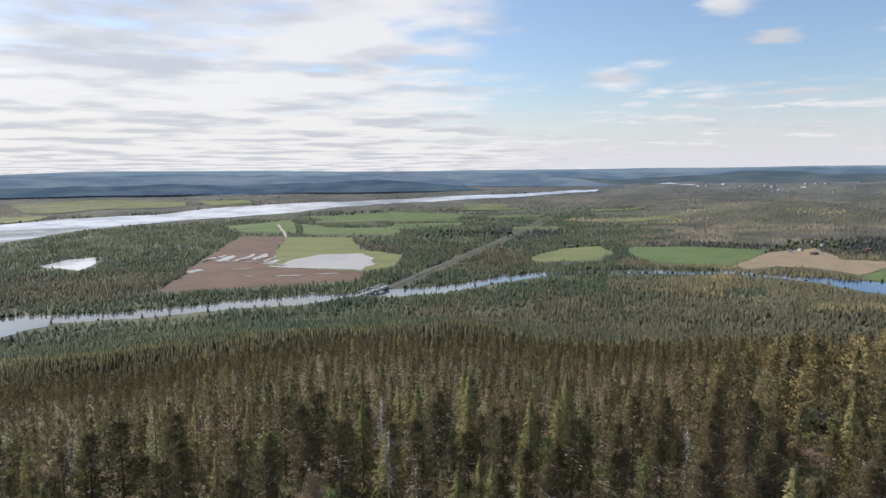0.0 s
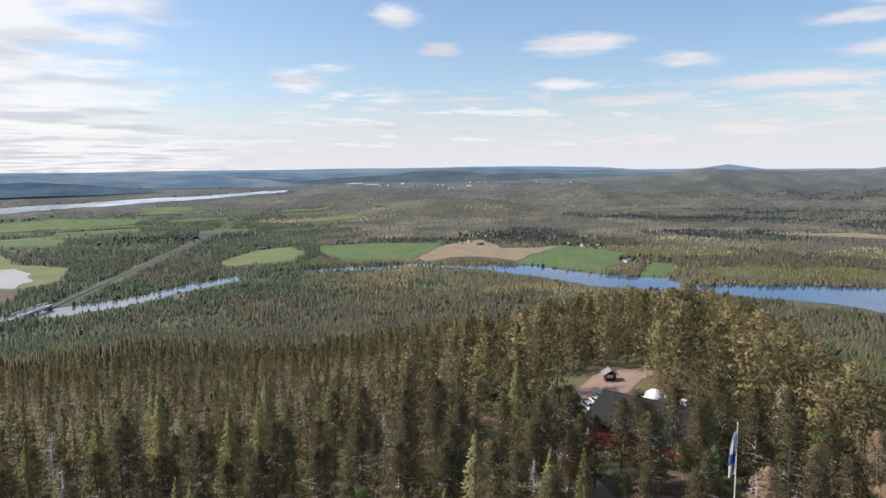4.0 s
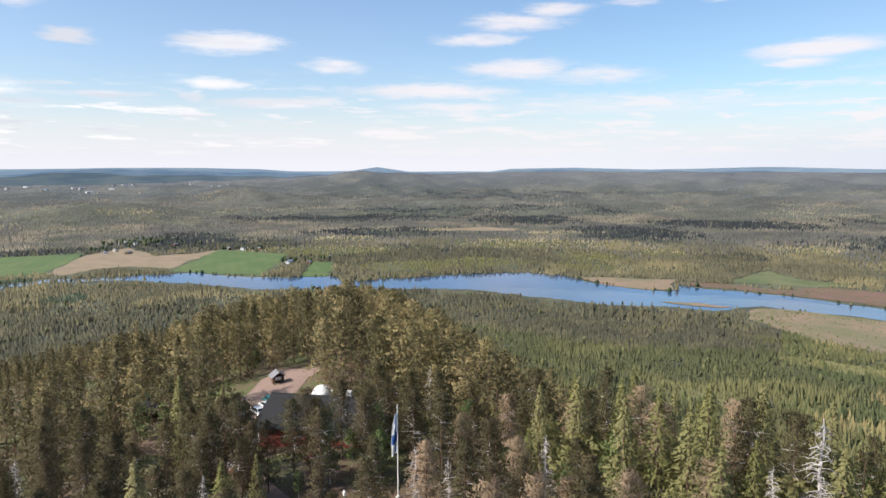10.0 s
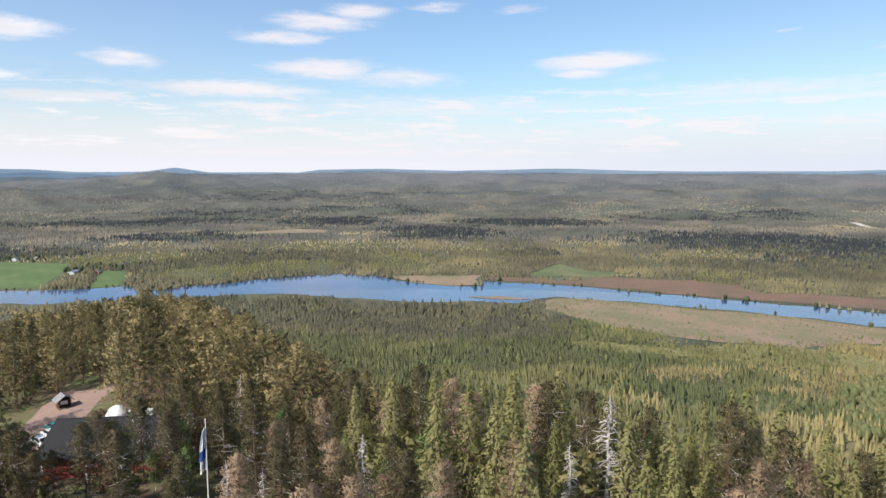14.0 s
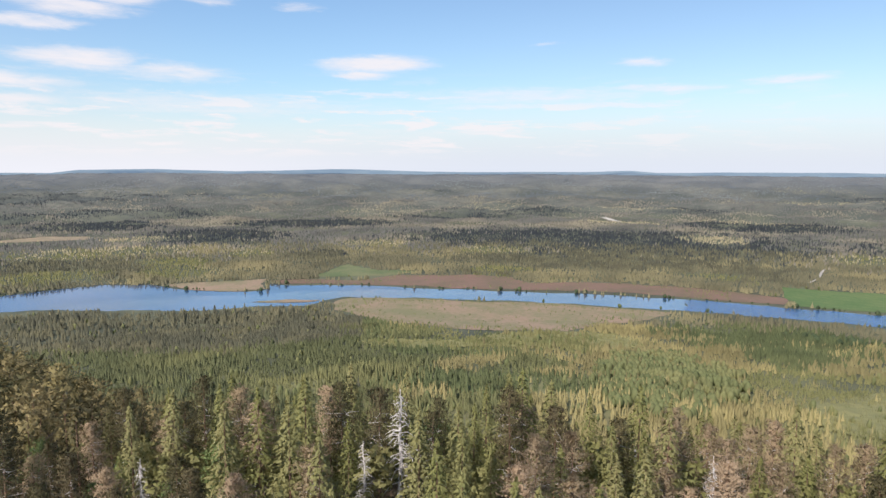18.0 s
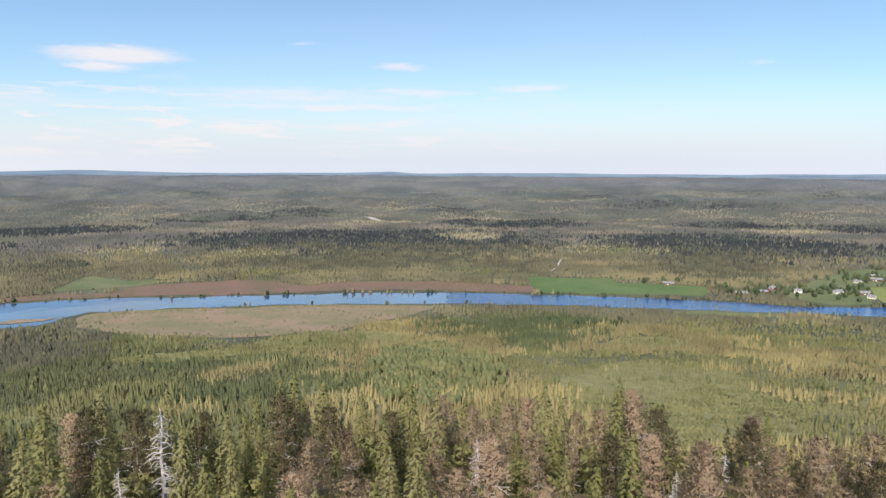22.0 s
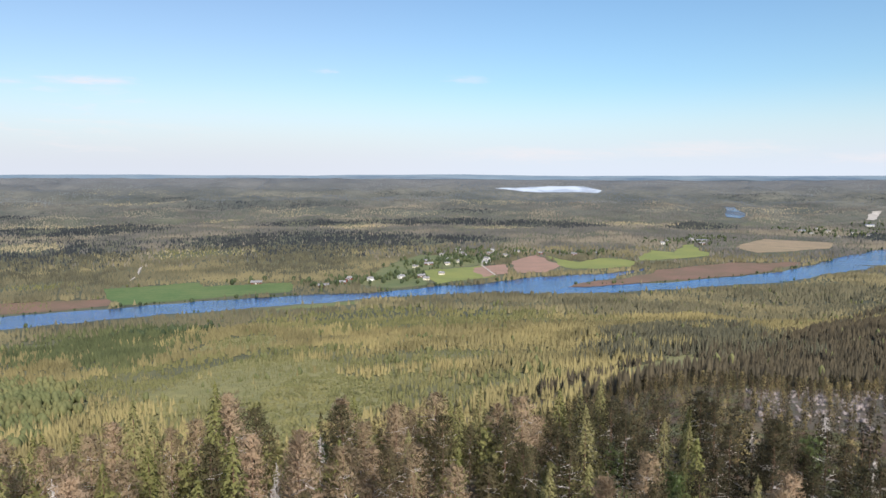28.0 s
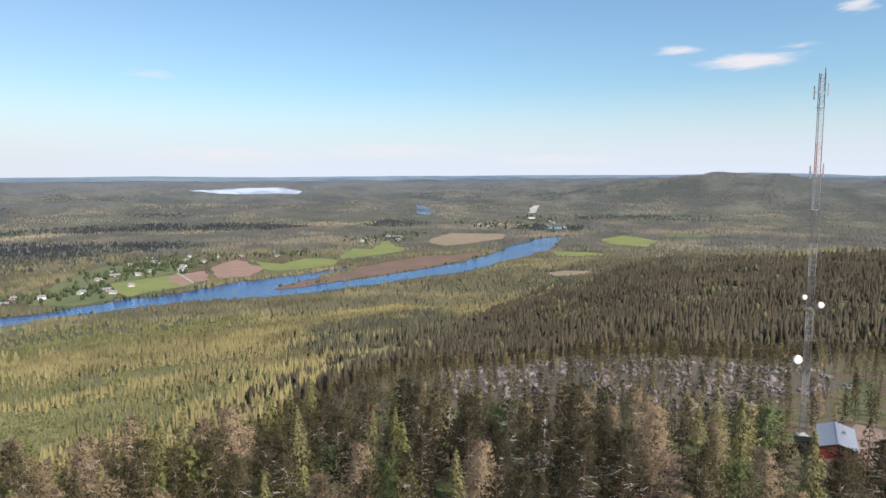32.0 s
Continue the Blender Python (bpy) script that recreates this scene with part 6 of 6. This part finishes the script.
# ---------------------------------------------------------------- radio mast and its hut
MX, MY = -31.3, -134.4
mz = float(ground(MX, MY))
MAST_TOP = EYE + 17.0 - mz
mast = tagged(new("radio_mast"), "tall guyed lattice radio mast of grey and red steel", "mast")
steps = 11
tall = MAST_TOP / steps
CORNERS = [(math.cos(radians(a)), math.sin(radians(a))) for a in (20, 140, 260)]
for k in range(steps):
    sec = new("mast_section")
    sec.parent = mast
    z0, z1 = k * tall, (k + 1) * tall
    w = 0.68 if k < steps - 3 else 0.6
    paint = "red steel" if k == 8 else "galvanised steel" if k % 2 else "weathered steel"
    for cx, cy in CORNERS:
        part("leg", bar(bmesh.new(), (cx * w, cy * w, z0), (cx * w, cy * w, z1), 0.065, 6), paint, sec)
    bm = bmesh.new()
    cells = 6
    for c in range(cells):
        za, zb = z0 + (z1 - z0) * c / cells, z0 + (z1 - z0) * (c + 1) / cells
        for i in range(3):
            (ax, ay), (bx, by) = CORNERS[i], CORNERS[(i + 1) % 3]
            bar(bm, (ax * w, ay * w, za), (bx * w, by * w, zb) if c % 2 else (bx * w, by * w, zb), 0.028, 4)
            bar(bm, (ax * w, ay * w, za), (bx * w, by * w, za), 0.022, 4)
    part("bracing", bm, paint, sec)
    boxed("flange", "galvanised steel", sec, -w, -w, z1 - 0.06, w, w, z1 - 0.02) if k in (3, 6, 9) else None
for z, a, h in ((MAST_TOP - 1.2, 60, 2.6), (MAST_TOP - 1.6, 180, 2.4), (MAST_TOP - 2.0, 300, 2.4), (MAST_TOP - 15.5, 60, 2.4), (MAST_TOP - 15.5, 190, 2.4), (MAST_TOP - 15.9, 300, 2.4)):
    cx, cy = 1.25 * math.cos(radians(a)), 1.25 * math.sin(radians(a))
    ant = part("panel_antenna", box(bmesh.new(), cx - 0.11, cy - 0.07, z - h, cx + 0.11, cy + 0.07, z, bevel=0.03), "galvanised steel", mast)
    part("bracket", bar(bmesh.new(), (cx * 0.5, cy * 0.5, z - h / 2), (cx, cy, z - h / 2), 0.04, 5), "galvanised steel", ant)
part("top_antenna", bar(bmesh.new(), (-0.5, 0.25, MAST_TOP - 3), (-0.5, 0.25, MAST_TOP + 0.9), 0.12, 8), "galvanised steel", mast)
for z, x, r in ((EYE - 23.6 - mz, -1.5, 0.62), (EYE - 22.2 - mz, 1.45, 0.5), (EYE - 33.6 - mz, 2.0, 0.85)):
    bm = bar(bmesh.new(), (x, 0.9, z), (x, 1.25, z), r, 18, r * 0.92)
    bmesh.ops.bevel(bm, geom=[e for e in bm.edges if e.is_boundary is False], offset=0.05, segments=1, affect="EDGES")
    dish = part("dish_antenna", bm, "white paint", mast, "white drum dish antenna")
    part("bracket", bar(bmesh.new(), (x * 0.4, 0.3, z), (x, 0.95, z), 0.06, 5), "galvanised steel", dish)
for k, zz in enumerate((24.0, 42.0)):
    for a in (75, 195, 315):
        end = Vector((30 * math.cos(radians(a)), 30 * math.sin(radians(a)), 0))
        end.z = float(ground(MX + end.x, MY + end.y)) - mz
        part("guy_wire", bar(bmesh.new(), (0.7 * math.cos(radians(a)), 0.7 * math.sin(radians(a)), zz), end, 0.012, 4), "galvanised steel", mast)
boxed("foundation", "concrete", mast, -0.9, -0.9, -0.8, 0.9, 0.9, 0.12, bevel=0.05)
mast.matrix_basis = pose(MX, MY, mz, 0, 0, 13)

hut = gable_house("mast_hut", 12.0, 6.0, 2.8, 3.7, "red boards", "sheet roof", "red-boarded equipment hut with a bright sheet-metal roof", "hut", over=0.35, windows=2, chimney=False, detail=False, thick=0.1)
for k in range(15):
    y = -2.9 + k * 0.41
    boxed("board", "red boards", hut, 6.0, y - 0.18, 0.0, 6.035, y + 0.18, 2.6)
boxed("gable_trim", "brown boards", hut, 6.03, -3.1, 2.55, 6.08, 3.1, 2.9)
for k in range(-6, 7):
    for sgn in (-1, 1):
        x = k * 0.98
        part("roof_seam", bar(bmesh.new(), (x, sgn * 0.1, 3.83), (x, sgn * 3.3, 2.80), 0.03, 4), "sheet roof", hut)
boxed("roof_vent", "grey roof", hut, -1.2, 0.9, 3.2, -0.6, 1.5, 3.9, bevel=0.05)
hut.matrix_basis = at(-34.6, -125.7, 78) @ Matrix.Scale(0.88, 4)

# ---------------------------------------------------------------- farms and villages
FARM = {
    "white": gable_house("farmhouse", 13, 9, 4.6, 7.4, "white paint", "grey roof", "white two-storey farmhouse with a grey roof", "house", "houses in the valley", windows=4),
    "red": gable_house("farmhouse", 14, 8, 3.4, 6.0, "red boards", "grey roof", "red wooden farmhouse with white window frames", "house", "houses in the valley", windows=4),
    "cream": gable_house("farmhouse", 12, 8.5, 3.6, 6.2, "cream boards", "grey roof", "cream wooden house with a grey roof", "house", "houses in the valley", windows=3),
    "shed": gable_house("barn", 20, 9, 3.6, 6.4, "brown boards", "grey roof", "weathered wooden barn with a grey roof", "barn", "barns in the valley", windows=2, chimney=False),
    "hall": gable_house("barn", 30, 12, 4.0, 6.6, "white paint", "sheet roof", "long pale farm hall with a sheet roof", "barn", "barns in the valley", windows=5, chimney=False)}
SITES = []


def farm(kind, x, y, turn):
    first = FARM[kind]
    m = at(x, y, turn, -0.6) @ Matrix.Scale(1.05, 4)
    if kind in USED:
        copy_thing(first, m)
    else:
        USED.add(kind)
        first.matrix_basis = m
    SITES.append((x, y))


for kind, x, y, turn in PLACES:
    farm(kind, x, y, turn)

# broad trees about the farms
tx, ty = [], []
for x, y in SITES:
    d = math.hypot(x, y)
    for _ in range(34 if d < 3500 else 0):
        a, q = rng.uniform(0, 6.28), rng.uniform(14, 80)
        px, py = x + q * math.cos(a), y + q * math.sin(a)
        if math.hypot(px, py) > d + 3 or (q > 26 and rng.uniform() < 0.3):
            tx.append(px)
            ty.append(py)
tx, ty = np.array(tx), np.array(ty)
dry = np.ones(len(tx), bool)
for line in WATERS.values():
    dry &= ~inside(tx, ty, np.array(line, float))
for line in CROPS:
    dry &= ~inside(tx, ty, line)
tx, ty = tx[dry], ty[dry]
plant("farm_trees", [round_crown(k + 30, 9, 3.4) for k in range(5)], tx, ty, rng.uniform(0.6, 1.6, len(tx)), "village trees", "broad green trees about the farms", rng)

# bushes and single trees along the banks
bx, by = [], []
for name, line in WATERS.items():
    if name in ("river", "lake", "river_bend", "wide_river"):
        pts = wavy(line, 9, list(WATERS).index(name), 4)
        for (ax, ay), (cx, cy) in zip(pts, pts[1:]):
            d = math.hypot(cx - ax, cy - ay)
            for _ in range(int(rng.poisson(d / 13))):
                u = rng.uniform()
                px, py = ax + (cx - ax) * u, ay + (cy - ay) * u
                k = 1 + rng.uniform(0.0, 0.012)
                bx.append(px * k)
                by.append(py * k)
bx, by = np.array(bx), np.array(by)
in_water = np.zeros(len(bx), bool)
for line in WATERS.values():
    in_water |= inside(bx, by, np.array(line, float))
plant("bank_bushes", [round_crown(k + 50, 4.5, 2.2) for k in range(4)], bx[~in_water], by[~in_water], rng.uniform(0.35, 1.1, int((~in_water).sum())) * (1 + 0.9 * (lumps(bx, by, 110, 58) > 0.35))[~in_water], "village trees", "dark bushes along the water's edge", rng)

u = rng.uniform(0, 1, 90)
plant("bank_grove", [round_crown(k + 90, 10, 3.6) for k in range(4)], 909 - 56 * u + rng.normal(0, 12, 90), -407 - 108 * u + rng.normal(0, 9, 90), rng.uniform(0.6, 1.15, 90), "village trees", "dark green grove near the river bank", rng)

# ---------------------------------------------------------------- bridge over the river
bridge = tagged(new("bridge"), "pale steel truss bridge carrying the road over the river", "bridge")
A, B = Vector((-163, 1200, 0)), Vector((-114, 1311, 0))
span = (B - A).length
boxed("deck", "concrete", bridge, 0, -4.2, 4.6, span, 4.2, 5.6)
for sgn in (-1, 1):
    boxed("chord", "white paint", bridge, span * 0.12, sgn * 4.4 - 0.25, 11.2, span * 0.88, sgn * 4.4 + 0.25, 11.8)
    boxed("parapet", "white paint", bridge, 0, sgn * 4.3 - 0.12, 5.6, span, sgn * 4.3 + 0.12, 6.7)
    for k in range(9):
        x0, x1 = span * (0.04 + 0.92 * k / 9), span * (0.04 + 0.92 * (k + 1) / 9)
        z0, z1 = (5.6, 11.4) if k % 2 == 0 else (11.4, 5.6)
        part("truss_bar", bar(bmesh.new(), (x0, sgn * 4.4, z0), (x1, sgn * 4.4, z1), 0.32, 5), "white paint", bridge)
for x in (span * 0.06, span * 0.5, span * 0.94):
    boxed("pier", "concrete", bridge, x - 1.6, -4.5, -3, x + 1.6, 4.5, 4.6, bevel=0.3)
bridge.matrix_basis = pose(A.x, A.y, 0.5, 0, 0, math.degrees(math.atan2(B.y - A.y, B.x - A.x)))

# grassy glades in the slope forest
for k, (h, d, across, along) in enumerate(LIGHT_SLOPE):
    ring = [radians(a) for a in range(0, 360, 20)]
    cx, cy, ux, uy = d * math.sin(radians(h)), d * math.cos(radians(h)), math.sin(radians(h)), math.cos(radians(h))
    rim = [(cx + along * math.cos(a) * ux - across * math.sin(a) * uy, cy + along * math.cos(a) * uy + across * math.sin(a) * ux) for a in ring]
    drape("glade", wavy(rim, 22, 120 + k, 3), "glade grass", "yellow-green grassy glade in the forest", "glade", 1.3, clear=False, step=8.0)

drape("glade", wavy([tuple(q) for q in BARE[-1]], 20, 140, 3), "glade grass", "yellow-green grassy clearing with low birch scrub", "glade", 1.3, clear=False, step=8.0)

# ---------------------------------------------------------------- scree on the southern slope
for k, line in enumerate(SCREE):
    drape("stony_heath", wavy([tuple(q) for q in line], 5, 90 + k, 3), "stony heath", "reddish stony heath between boulders", "heath", 0.06, clear=False, step=5.0)
stone_v, stone_t, o = [], [], 0
ico = bmesh.new()
bmesh.ops.create_icosphere(ico, subdivisions=1, radius=1.0)
ico.verts.ensure_lookup_table()
IV = np.array([v.co[:] for v in ico.verts])
IT = np.array([[v.index for v in f.verts] for f in ico.faces])
ico.free()
stones = []
for line in SCREE:
    lo, hi = line.min(0), line.max(0)
    px, py = rng.uniform(lo[0], hi[0], 4000), rng.uniform(lo[1], hi[1], 4000)
    ok = inside(px, py, line) & (lumps(px, py, 16, 31) + 0.6 * lumps(px, py, 6, 32) > 0.15)
    stones.append(np.stack([px[ok], py[ok]], 1))
stones = np.vstack(stones)
sz = ground(stones[:, 0], stones[:, 1])
for (px, py), pz in zip(stones, sz):
    r = rng.uniform(0.20, 0.70) * (1.8 if rng.uniform() < 0.08 else 1)
    stone_v.append(IV * (rng.uniform(0.75, 1.25, (12, 1)) * r) * rng.uniform(0.6, 1.2, 3) + (px, py, pz + r * 0.2))
    stone_t.append(IT + o)
    o += 12
tagged(new("scree", soup("scree", np.vstack(stone_v), np.vstack(stone_t), "scree stone")), "grey-pink boulder scree between small pines", "scree", "", "stuff")

# stunted pines and shrubs scattered over the bogs
bog_lines = [np.array([(1175, 240), (1180, 100), (1165, -50), (1125, -200), (1090, -300), (980, -175), (900, -115), (900, 40), (960, 135), (1065, 235)], float),
             np.array([(1375, 440), (1395, 255), (1475, 180), (1465, -65), (1390, -95), (1395, -295), (1310, -475), (1210, -440), (1290, -270), (1315, -50), (1350, 310)], float)]
qx, qy = [], []
for line in bog_lines:
    lo, hi = line.min(0), line.max(0)
    px, py = rng.uniform(lo[0], hi[0], 4200), rng.uniform(lo[1], hi[1], 4200)
    mid = line.mean(0)
    ok = inside(px, py, line)
    core = inside((px - mid[0]) / 0.8 + mid[0], (py - mid[1]) / 0.8 + mid[1], line)
    ok &= ~core | (rng.uniform(0, 1, len(px)) < 0.07 + 0.16 * (lumps(px, py, 60, 44) > 0.4))
    qx.append(px[ok])
    qy.append(py[ok])
qx, qy = np.concatenate(qx), np.concatenate(qy)
plant("bog_pines", [cone(k + 300, 4.0, 1.3, 4, 1) for k in range(4)], qx, qy, rng.uniform(0.3, 1.1, len(qx)), "grove leaves", "stunted pines and shrubs scattered over a bog", rng)
